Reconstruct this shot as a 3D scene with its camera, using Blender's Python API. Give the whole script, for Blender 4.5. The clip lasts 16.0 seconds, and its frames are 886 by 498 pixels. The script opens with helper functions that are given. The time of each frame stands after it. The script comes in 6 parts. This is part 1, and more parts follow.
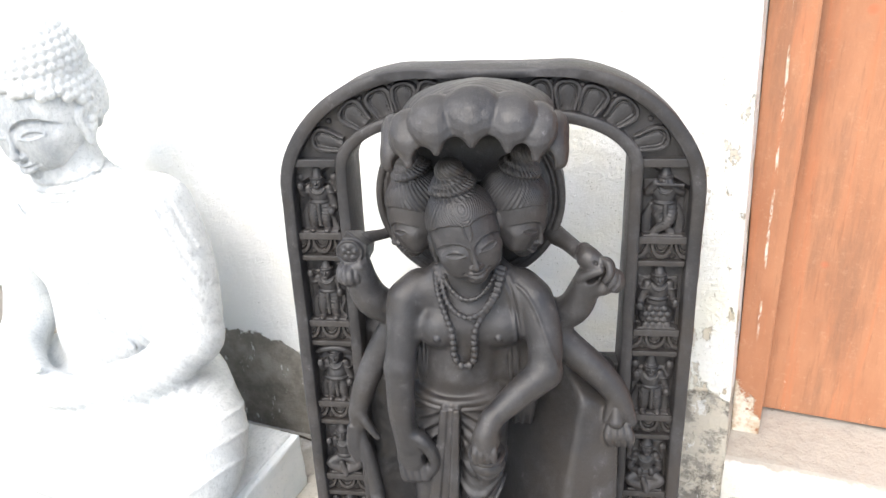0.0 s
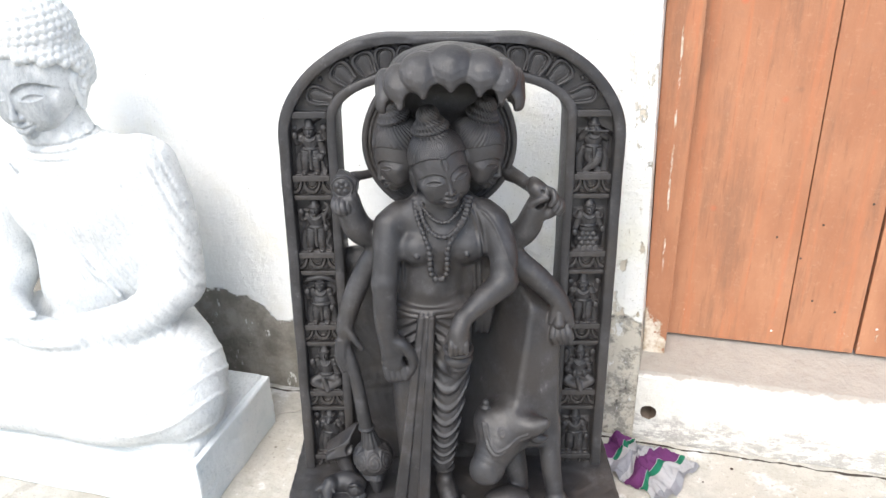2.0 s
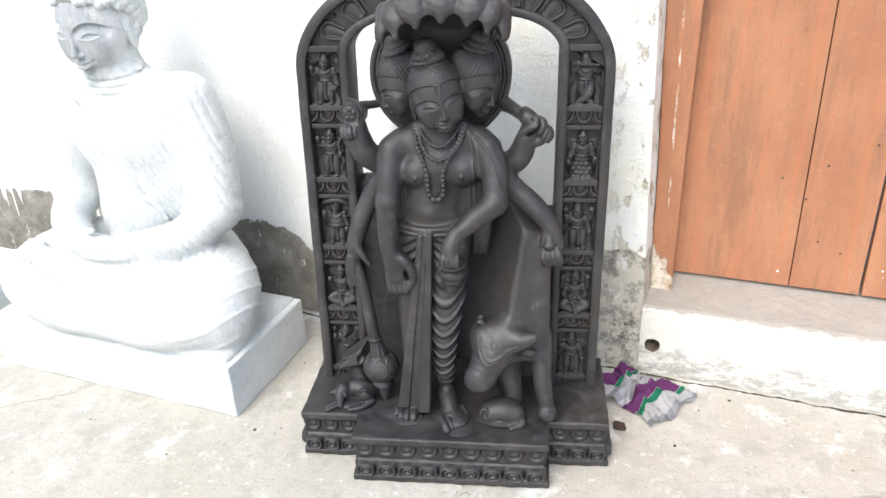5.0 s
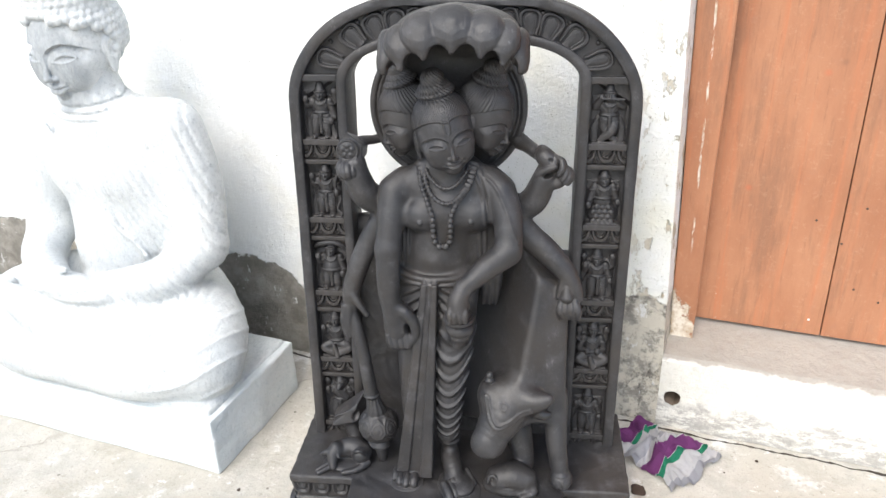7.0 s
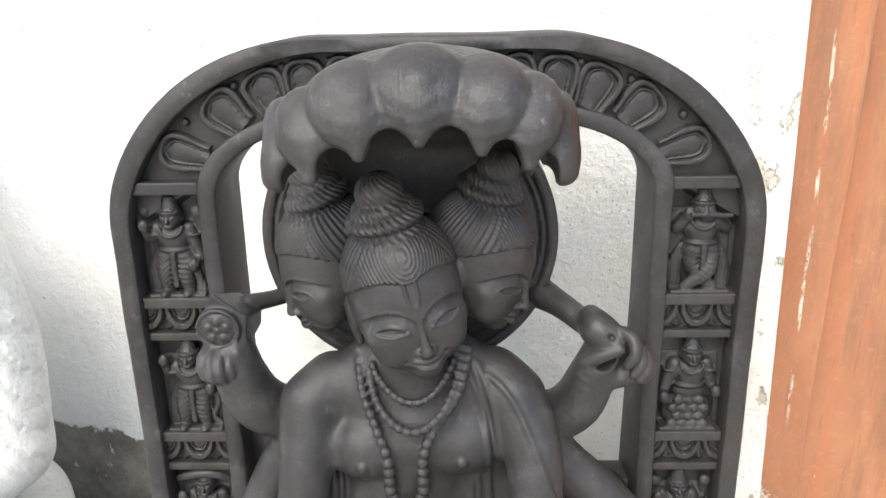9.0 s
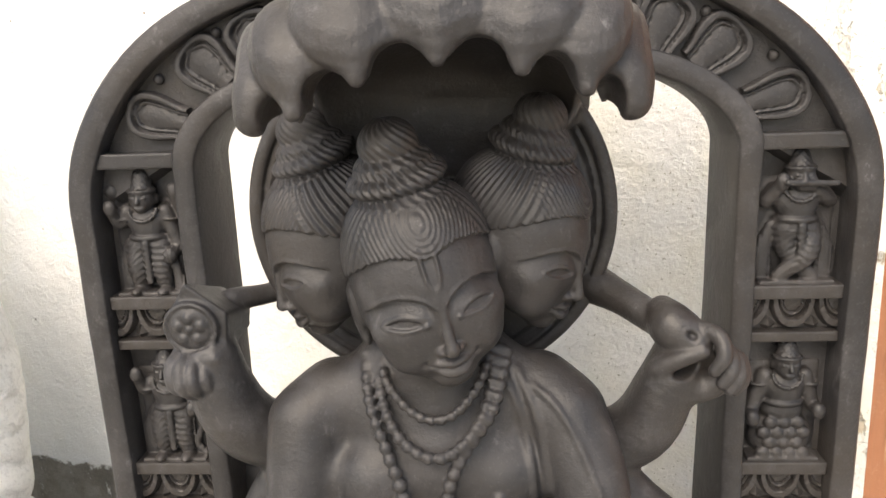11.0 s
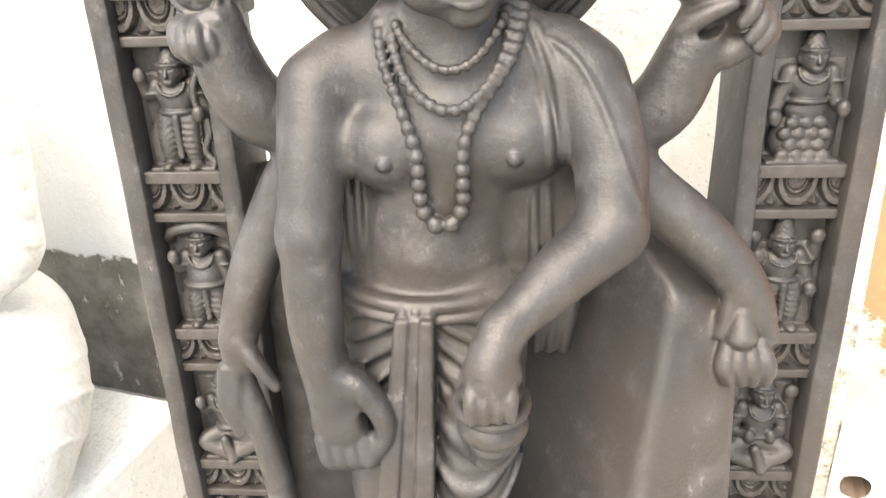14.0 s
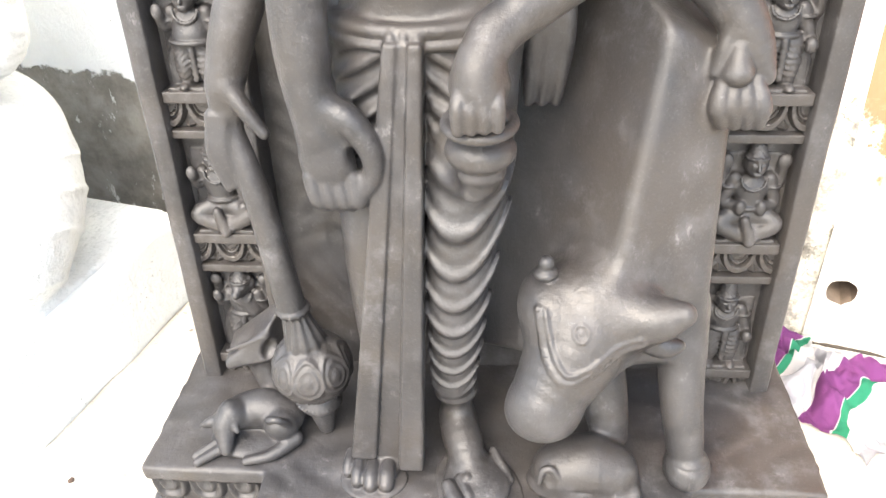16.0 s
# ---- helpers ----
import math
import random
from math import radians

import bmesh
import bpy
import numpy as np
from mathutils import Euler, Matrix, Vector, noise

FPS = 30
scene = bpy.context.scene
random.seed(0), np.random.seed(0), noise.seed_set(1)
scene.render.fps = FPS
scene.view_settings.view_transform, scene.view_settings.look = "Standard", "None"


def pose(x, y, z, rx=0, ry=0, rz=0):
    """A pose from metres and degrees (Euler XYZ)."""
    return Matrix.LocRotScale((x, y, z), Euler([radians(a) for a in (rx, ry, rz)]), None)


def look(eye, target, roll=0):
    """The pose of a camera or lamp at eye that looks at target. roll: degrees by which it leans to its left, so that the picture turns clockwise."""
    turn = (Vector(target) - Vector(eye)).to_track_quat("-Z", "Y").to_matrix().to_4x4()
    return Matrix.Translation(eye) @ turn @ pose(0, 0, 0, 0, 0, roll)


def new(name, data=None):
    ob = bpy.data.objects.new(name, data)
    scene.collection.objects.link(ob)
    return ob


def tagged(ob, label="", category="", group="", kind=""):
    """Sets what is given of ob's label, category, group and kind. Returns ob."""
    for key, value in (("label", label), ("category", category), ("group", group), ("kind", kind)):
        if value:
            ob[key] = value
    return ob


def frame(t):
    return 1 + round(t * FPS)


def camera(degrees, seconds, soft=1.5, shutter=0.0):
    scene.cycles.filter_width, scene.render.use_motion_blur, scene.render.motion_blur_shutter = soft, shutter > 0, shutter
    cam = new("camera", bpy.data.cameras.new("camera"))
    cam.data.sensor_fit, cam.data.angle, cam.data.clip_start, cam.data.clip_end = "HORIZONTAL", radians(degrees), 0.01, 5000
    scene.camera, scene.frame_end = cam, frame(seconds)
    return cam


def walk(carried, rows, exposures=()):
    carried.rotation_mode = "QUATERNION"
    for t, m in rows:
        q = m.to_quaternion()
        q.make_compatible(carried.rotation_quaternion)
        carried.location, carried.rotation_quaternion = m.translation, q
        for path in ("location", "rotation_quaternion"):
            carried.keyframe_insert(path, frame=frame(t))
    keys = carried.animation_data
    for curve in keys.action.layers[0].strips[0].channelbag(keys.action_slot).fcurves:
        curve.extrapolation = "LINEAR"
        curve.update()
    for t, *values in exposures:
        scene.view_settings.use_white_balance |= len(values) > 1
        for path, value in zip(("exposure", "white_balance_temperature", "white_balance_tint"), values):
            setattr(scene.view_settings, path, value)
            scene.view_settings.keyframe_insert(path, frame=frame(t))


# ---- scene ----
cam = camera(60.6, 16.0)
PATH = [
    (0, (0.332, -0.841, 1.277), (-0.393, 0.818, 0.428), -3.5),
    (0.5, (0.321, -0.888, 1.269), (-0.366, 0.78, 0.404), -2.3),
    (1, (0.311, -0.959, 1.273), (-0.28, 0.748, 0.416), -1.7),
    (1.5, (0.301, -1.058, 1.269), (-0.217, 0.683, 0.431), -1.5),
    (2, (0.305, -1.152, 1.265), (-0.174, 0.601, 0.429), -1.1),
    (2.5, (0.342, -1.188, 1.258), (-0.147, 0.551, 0.4), -1.3),
    (3, (0.411, -1.213, 1.26), (-0.167, 0.485, 0.374), -1.3),
    (3.5, (0.476, -1.256, 1.249), (-0.175, 0.404, 0.344), -1.4),
    (6, (0.503, -1.258, 1.227), (-0.177, 0.4, 0.339), -3.2),
    (6.5, (0.497, -1.229, 1.234), (-0.225, 0.42, 0.362), -3.0),
    (7, (0.421, -1.109, 1.223), (-0.235, 0.571, 0.357), -1.6),
    (7.5, (0.279, -0.959, 1.212), (-0.297, 0.765, 0.378), -2.2),
    (8, (0.216, -0.819, 1.18), (-0.269, 0.957, 0.399), -1.9),
    (8.5, (0.191, -0.625, 1.145), (-0.314, 1.157, 0.389), -1.7),
    (10.8, (0.143, -0.374, 1.026), (-0.486, 1.424, 0.415), -3.3),
    (11, (0.14, -0.379, 1.015), (-0.487, 1.418, 0.401), -3.2),
    (11.5, (0.136, -0.381, 0.981), (-0.5, 1.399, 0.326), -3.2),
    (12, (0.14, -0.385, 0.956), (-0.484, 1.384, 0.263), -2.8),
    (12.5, (0.138, -0.393, 0.935), (-0.476, 1.36, 0.194), -2.6),
    (13, (0.138, -0.407, 0.909), (-0.472, 1.327, 0.12), -2.5),
    (13.5, (0.139, -0.416, 0.884), (-0.475, 1.285, 0.028), -2.8),
    (14, (0.14, -0.424, 0.859), (-0.478, 1.26, -0.026), -3.1),
    (14.5, (0.146, -0.437, 0.827), (-0.473, 1.219, -0.108), -3.0),
    (15, (0.156, -0.448, 0.801), (-0.476, 1.184, -0.167), -2.9),
    (15.5, (0.164, -0.458, 0.772), (-0.448, 1.135, -0.271), -3.0),
    (16, (0.163, -0.473, 0.749), (-0.424, 1.069, -0.381), -2.8),
]
EXPOSURES = [(0, 1.2, 6600, 8), (1.5, 1.0, 6450, 8), (3.5, 0.95, 6400, 7), (7, 0.9, 6450, 7), (8.5, 1.05, 6600, 7), (10.8, 0.98, 7500, 10), (12, 1.3, 7750, 10), (13, 1.75, 7850, 9), (14, 2.25, 7650, 9), (15, 2.42, 7400, 8), (16, 2.48, 7050, 8)]
walk(cam, [(t, look(eye, target, roll)) for t, eye, target, roll in PATH], EXPOSURES)

# ---- light ----
world = bpy.data.worlds.new("sky")
scene.world = world
world.use_nodes = True
wn = world.node_tree
sky = wn.nodes.new("ShaderNodeTexSky")
sky.sky_type, sky.sun_disc = "NISHITA", False
SUN_HEIGHT, SUN_TURN = radians(51), radians(188)
sky.sun_elevation, sky.sun_rotation = SUN_HEIGHT, SUN_TURN
sky.air_density, sky.dust_density = 1.0, 2.6
back = wn.nodes["Background"]
back.inputs["Strength"].default_value = 0.15
wn.links.new(sky.outputs["Color"], back.inputs["Color"])

lamp = bpy.data.lights.new("sun", "SUN")
lamp.energy, lamp.angle, lamp.color = 1.5, radians(50), (1.0, 0.975, 0.94)
sun = new("sun", lamp)
sun.matrix_world = look((math.sin(SUN_TURN) * math.cos(SUN_HEIGHT) * 9, math.cos(SUN_TURN) * math.cos(SUN_HEIGHT) * 9,
                         math.sin(SUN_HEIGHT) * 9), (0, 0, 0))

# ---- materials ----
class Nodes:
    """A short hand for node trees."""

    def __init__(self, name):
        self.mat = bpy.data.materials.new(name)
        self.mat.use_nodes = True
        self.t = self.mat.node_tree
        self.bsdf = self.t.nodes["Principled BSDF"]
        self.coords = self.t.nodes.new("ShaderNodeTexCoord").outputs["Object"]

    def set(self, socket, value):
        if hasattr(value, "node"):
            self.t.links.new(value, socket)
        else:
            socket.default_value = value

    def noise(self, scale, detail=4.0, rough=0.55, at=None, stretch=None, distort=0.0):
        n = self.t.nodes.new("ShaderNodeTexNoise")
        vec = at or self.coords
        if stretch:
            vec = self.vmul(vec, stretch)
        self.set(n.inputs["Vector"], vec)
        n.inputs["Scale"].default_value, n.inputs["Detail"].default_value = scale, detail
        n.inputs["Roughness"].default_value, n.inputs["Distortion"].default_value = rough, distort
        return n.outputs["Fac"]

    def voronoi(self, scale, feature="F1", at=None, out="Distance"):
        n = self.t.nodes.new("ShaderNodeTexVoronoi")
        n.feature = feature
        self.set(n.inputs["Vector"], at or self.coords)
        n.inputs["Scale"].default_value = scale
        return n.outputs[out]

    def vmul(self, vec, by):
        n = self.t.nodes.new("ShaderNodeVectorMath")
        n.operation = "MULTIPLY"
        self.set(n.inputs[0], vec)
        n.inputs[1].default_value = by
        return n.outputs[0]

    def xyz(self, vec=None):
        n = self.t.nodes.new("ShaderNodeSeparateXYZ")
        self.set(n.inputs[0], vec or self.coords)
        return n.outputs

    def math(self, op, a, b=0.0):
        n = self.t.nodes.new("ShaderNodeMath")
        n.operation = op
        self.set(n.inputs[0], a)
        self.set(n.inputs[1], b)
        return n.outputs[0]

    def step(self, value, lo, hi, a=0.0, b=1.0):
        n = self.t.nodes.new("ShaderNodeMapRange")
        n.interpolation_type = "SMOOTHSTEP"
        self.set(n.inputs["Value"], value)
        for key, v in (("From Min", lo), ("From Max", hi), ("To Min", a), ("To Max", b)):
            n.inputs[key].default_value = v
        return n.outputs["Result"]

    def mix(self, fac, a, b, blend="MIX"):
        n = self.t.nodes.new("ShaderNodeMix")
        n.data_type, n.blend_type = "RGBA", blend
        self.set(n.inputs["Factor"], fac)
        for i, v in ((6, a), (7, b)):
            self.set(n.inputs[i], v if hasattr(v, "node") else (*v, 1.0))
        return n.outputs[2]

    def random(self):
        return self.t.nodes.new("ShaderNodeObjectInfo").outputs["Random"]

    def finish(self, colour, rough, bumps=(), specular=0.5):
        self.set(self.bsdf.inputs["Base Color"], colour if hasattr(colour, "node") else (*colour, 1.0))
        self.set(self.bsdf.inputs["Roughness"], rough)
        self.bsdf.inputs["Specular IOR Level"].default_value = specular
        last = None
        for height, depth in bumps:
            n = self.t.nodes.new("ShaderNodeBump")
            n.inputs["Strength"].default_value, n.inputs["Distance"].default_value = 1.0, depth
            self.set(n.inputs["Height"], height)
            if last:
                self.set(n.inputs["Normal"], last)
            last = n.outputs["Normal"]
        if last:
            self.set(self.bsdf.inputs["Normal"], last)
        return self.mat


def black_stone():
    n = Nodes("black_stone")
    patch, grain = n.noise(11, 6, 0.62), n.noise(330, 4, 0.65)
    speck = n.step(n.noise(460, 2, 0.5), 0.60, 0.72)
    dust = n.step(n.noise(26, 8, 0.74), 0.46, 0.70)
    film = n.step(n.noise(5.5, 7, 0.68, distort=0.6), 0.47, 0.66)
    scuff = n.step(n.noise(95, 7, 0.78, stretch=(1, 1, 0.5)), 0.55, 0.68)
    warm = n.step(n.noise(6, 5, 0.6), 0.42, 0.60)
    oil = n.step(n.noise(8.5, 6, 0.65, distort=0.8), 0.48, 0.62)
    c = n.mix(n.step(patch, 0.3, 0.7), (0.0205, 0.0200, 0.0212), (0.034, 0.0326, 0.0342))
    c = n.mix(n.math("MULTIPLY", warm, 0.6), c, (0.041, 0.0350, 0.0305))
    c = n.mix(n.math("MULTIPLY", dust, 0.55), c, (0.066, 0.0635, 0.066))
    c = n.mix(n.math("MULTIPLY", n.math("MULTIPLY", film, dust), 0.5), c, (0.105, 0.104, 0.108))
    c = n.mix(n.math("MULTIPLY", n.math("MULTIPLY", scuff, dust), 0.65), c, (0.18, 0.176, 0.178))
    c = n.mix(n.math("MULTIPLY", speck, 0.16), c, (0.13, 0.126, 0.127))
    r = n.math("ADD", n.step(patch, 0.3, 0.7, 0.42, 0.53), n.math("MULTIPLY", dust, 0.16))
    r = n.math("SUBTRACT", r, n.math("MULTIPLY", oil, 0.12))
    return n.finish(c, r, ((grain, 0.0005), (n.noise(110, 6, 0.65), 0.0006), (n.noise(22, 4, 0.55), 0.0010)), 0.48)


def pale_stone():
    n = Nodes("pale_stone")
    x, y, z = n.xyz()
    grain, patch = n.noise(190, 4, 0.7), n.noise(7, 5, 0.6)
    pits = n.step(n.voronoi(130), 0.10, 0.0)
    holes = n.math("MULTIPLY", pits, n.step(n.noise(14, 3, 0.5), 0.52, 0.66))
    # the smoothed face keeps the grey of the bare stone
    d = n.math("ADD", n.math("POWER", n.math("DIVIDE", n.math("ADD", x, -FACE[0]), 0.082), 2.0),
               n.math("POWER", n.math("DIVIDE", n.math("ADD", z, -FACE[2]), 0.105), 2.0))
    d = n.math("ADD", d, n.math("MULTIPLY", n.math("ADD", n.noise(22, 4, 0.6), -0.5), 0.5))
    face = n.math("MULTIPLY", n.step(d, 1.05, 0.8), n.step(y, FACE[1] + 0.055, FACE[1] + 0.02))
    c = n.mix(n.step(patch, 0.3, 0.7), (0.55, 0.57, 0.575), (0.67, 0.685, 0.68))
    c = n.mix(n.math("MULTIPLY", n.step(n.noise(60, 5, 0.7), 0.50, 0.72), 0.55), c, (0.44, 0.46, 0.47))
    c = n.mix(n.math("MULTIPLY", n.step(n.noise(150, 5, 0.75), 0.52, 0.66), 0.5), c, (0.36, 0.38, 0.39))
    c = n.mix(holes, c, (0.2, 0.2, 0.2))
    grey = n.mix(n.step(n.noise(70, 6, 0.75, stretch=(1, 1, 0.5)), 0.38, 0.66), (0.31, 0.33, 0.345), (0.42, 0.44, 0.45))
    c = n.mix(n.math("MULTIPLY", face, 0.9), c, grey)
    stria = n.noise(75, 3, 0.6, stretch=(1.6, 0.5, 0.35))
    tool = n.math("MULTIPLY", n.step(n.noise(120, 4, 0.7, stretch=(1.7, 0.4, 0.30)), 0.52, 0.64), n.step(n.noise(5, 4, 0.6), 0.38, 0.62))
    c = n.mix(n.math("MULTIPLY", tool, 0.4), c, (0.38, 0.40, 0.405))
    return n.finish(c, 0.85, ((grain, 0.0020), (stria, 0.0030), (n.math("MULTIPLY", holes, -1.0), 0.003)), 0.25)


def plinth_stone():
    n = Nodes("plinth_stone")
    grain, patch = n.noise(170, 4, 0.7), n.noise(6, 5, 0.6)
    holes = n.math("MULTIPLY", n.step(n.voronoi(90), 0.14, 0.0), n.step(n.noise(11, 3, 0.5), 0.48, 0.62))
    c = n.mix(n.step(patch, 0.3, 0.7), (0.60, 0.645, 0.655), (0.72, 0.74, 0.74))
    c = n.mix(n.step(n.noise(45, 5, 0.7), 0.55, 0.75), c, (0.54, 0.59, 0.61))
    c = n.mix(holes, c, (0.16, 0.17, 0.17))
    return n.finish(c, 0.88, ((grain, 0.002), (n.noise(38, 4, 0.6), 0.005), (n.math("MULTIPLY", holes, -1.0), 0.004)), 0.25)


def wall_paint():
    """White limewash over grey render, with a bare cement dado at the foot."""
    n = Nodes("limewash")
    x, y, z = n.xyz()
    rough = n.noise(9, 6, 0.65)
    edge = n.math("ADD", z, n.math("MULTIPLY", n.math("ADD", rough, -0.5), 0.11))
    # the limewash runs lower beside the black stele, higher far off
    edge = n.math("ADD", edge, n.math("MULTIPLY", n.step(x, -0.73, -0.6), 0.075))
    edge = n.math("ADD", edge, n.math("MULTIPLY", n.step(x, 0.0, 0.25), -0.13))
    drip = n.noise(1, 2, 0.5, stretch=(60, 1, 3))
    edge = n.math("ADD", edge, n.math("MULTIPLY", n.math("MULTIPLY", n.step(drip, 0.5, 0.75), n.step(x, -1.2, -1.35)), 0.11))
    dado = n.step(edge, 0.292, 0.284)
    splash = n.step(n.noise(30, 5, 0.75, stretch=(1, 1, 0.5)), 0.61, 0.65)
    # flaked patches close to the door
    flake = n.math("MULTIPLY", n.step(n.noise(21, 7, 0.72, stretch=(1.3, 1, 0.6)), 0.535, 0.575), n.step(x, 0.20, 0.33))
    flake = n.math("MULTIPLY", flake, n.step(z, 1.35, 0.7))
    cream = n.math("MULTIPLY", n.step(n.noise(5, 4, 0.6), 0.4, 0.7), 0.6)
    white = n.mix(cream, (0.86, 0.86, 0.84), (0.80, 0.78, 0.69))
    yellow = n.math("MULTIPLY", n.step(n.noise(3.1, 3, 0.6), 0.42, 0.68), n.step(x, -0.10, 0.10))
    white = n.mix(n.math("MULTIPLY", yellow, 0.6), white, (0.84, 0.80, 0.62))
    fly = n.math("MULTIPLY", n.step(n.voronoi(38), 0.075, 0.05), n.step(n.noise(23, 2, 0.5), 0.5, 0.6))
    white = n.mix(fly, white, (0.25, 0.22, 0.18))
    pits = n.math("MULTIPLY", n.step(n.noise(230, 2, 0.5), 0.66, 0.72), n.step(x, -0.3, 0.05))
    white = n.mix(n.math("MULTIPLY", pits, 0.7), white, (0.34, 0.32, 0.24))
    grey = n.mix(n.step(n.noise(12, 6, 0.7), 0.3, 0.72), (0.18, 0.165, 0.142), (0.36, 0.335, 0.295))
    grey = n.mix(n.math("MULTIPLY", n.step(x, 0.15, 0.25), n.step(n.noise(21, 6, 0.75), 0.40, 0.54)), grey, (0.56, 0.52, 0.44))
    grey = n.mix(splash, grey, (0.7, 0.69, 0.66))
    c = n.mix(flake, white, n.mix(n.noise(45, 4, 0.6), (0.47, 0.39, 0.28), (0.66, 0.59, 0.47)))
    c = n.mix(dado, c, grey)
    lumps, grain = n.noise(34, 5, 0.6), n.noise(170, 4, 0.65)
    return n.finish(c, 0.9, ((n.math("MULTIPLY", n.math("ADD", dado, flake), -1.0), 0.003), (lumps, 0.006), (grain, 0.0022)), 0.2)


SILL_EDGE = 0.495  # how far back the limewash wraps over the sill


def sill_paint():
    n = Nodes("worn_sill")
    x, y, z = n.xyz()
    low = n.math("ADD", z, n.math("MULTIPLY", n.math("ADD", n.noise(14, 5, 0.7), -0.5), 0.16))
    stain = n.math("MULTIPLY", n.step(low, 0.085, 0.055), n.step(n.noise(34, 8, 0.8, stretch=(0.6, 1, 1.5)), 0.42, 0.56))
    worn = n.step(n.math("ADD", z, n.math("MULTIPLY", n.noise(30, 4, 0.6), 0.02)), 0.196, 0.203)
    worn = n.math("MULTIPLY", worn, n.step(n.math("ADD", y, n.math("MULTIPLY", n.noise(18, 6, 0.7), 0.05)), SILL_EDGE, SILL_EDGE + 0.012))
    c = n.mix(n.noise(7, 5, 0.6), (0.80, 0.79, 0.75), (0.66, 0.63, 0.55))
    c = n.mix(n.math("MULTIPLY", n.step(n.noise(60, 6, 0.75), 0.50, 0.70), 0.5), c, (0.52, 0.48, 0.41))
    c = n.mix(n.math("MULTIPLY", stain, 0.85), c, n.mix(n.noise(120, 4, 0.7), (0.25, 0.235, 0.22), (0.50, 0.47, 0.43)))
    c = n.mix(n.math("MULTIPLY", worn, 0.95), c, n.mix(n.noise(22, 7, 0.75), (0.29, 0.26, 0.225), (0.46, 0.425, 0.375)))
    return n.finish(c, 0.88, ((n.noise(28, 5, 0.6), 0.008), (n.noise(150, 4, 0.6), 0.002)), 0.2)


def floor_cement():
    n = Nodes("worn_cement")
    big, mid, fine = n.noise(2.3, 5, 0.6), n.noise(13, 7, 0.7), n.noise(120, 4, 0.7)
    c = n.mix(n.step(big, 0.3, 0.7), (0.455, 0.42, 0.355), (0.545, 0.52, 0.47))
    c = n.mix(n.step(mid, 0.48, 0.7), c, (0.40, 0.37, 0.315))
    c = n.mix(n.step(n.noise(7, 8, 0.72), 0.54, 0.64), c, (0.66, 0.65, 0.62))
    c = n.mix(n.step(n.noise(40, 5, 0.7), 0.60, 0.68), c, (0.70, 0.69, 0.66))
    spots = n.math("MULTIPLY", n.step(n.voronoi(19), 0.085, 0.055), n.step(n.noise(6, 2, 0.5), 0.47, 0.56))
    c = n.mix(n.math("MULTIPLY", spots, 0.8), c, (0.12, 0.10, 0.085))
    crack = n.t.nodes.new("ShaderNodeTexVoronoi")
    crack.feature = "DISTANCE_TO_EDGE"
    warp = n.t.nodes.new("ShaderNodeVectorMath")
    wob = n.t.nodes.new("ShaderNodeTexNoise")
    wob.inputs["Scale"].default_value, wob.inputs["Detail"].default_value = 5.0, 5.0
    n.set(wob.inputs["Vector"], n.coords)
    n.set(warp.inputs[0], n.coords)
    n.set(warp.inputs[1], n.vmul(wob.outputs["Color"], (0.35, 0.35, 0.0)))
    n.set(crack.inputs["Vector"], warp.outputs[0])
    crack.inputs["Scale"].default_value = 0.8
    line = n.step(crack.outputs["Distance"], 0.006, 0.002)
    c = n.mix(n.step(n.noise(70, 6, 0.75), 0.56, 0.66), c, (0.36, 0.33, 0.28))
    c = n.mix(n.math("MULTIPLY", n.step(n.noise(4.5, 6, 0.7), 0.50, 0.72), 0.6), c, (0.38, 0.35, 0.29))
    c = n.mix(n.math("MULTIPLY", n.step(n.noise(9, 8, 0.75), 0.46, 0.62), 0.45), c, (0.40, 0.385, 0.345))
    c = n.mix(n.math("MULTIPLY", n.step(n.noise(260, 3, 0.6), 0.58, 0.68), 0.5), c, (0.24, 0.22, 0.19))
    c = n.mix(n.math("MULTIPLY", line, 0.22), c, (0.25, 0.21, 0.16))
    return n.finish(c, 0.85, ((n.math("MULTIPLY", line, -1.0), 0.002), (mid, 0.006), (fine, 0.0016)), 0.25)


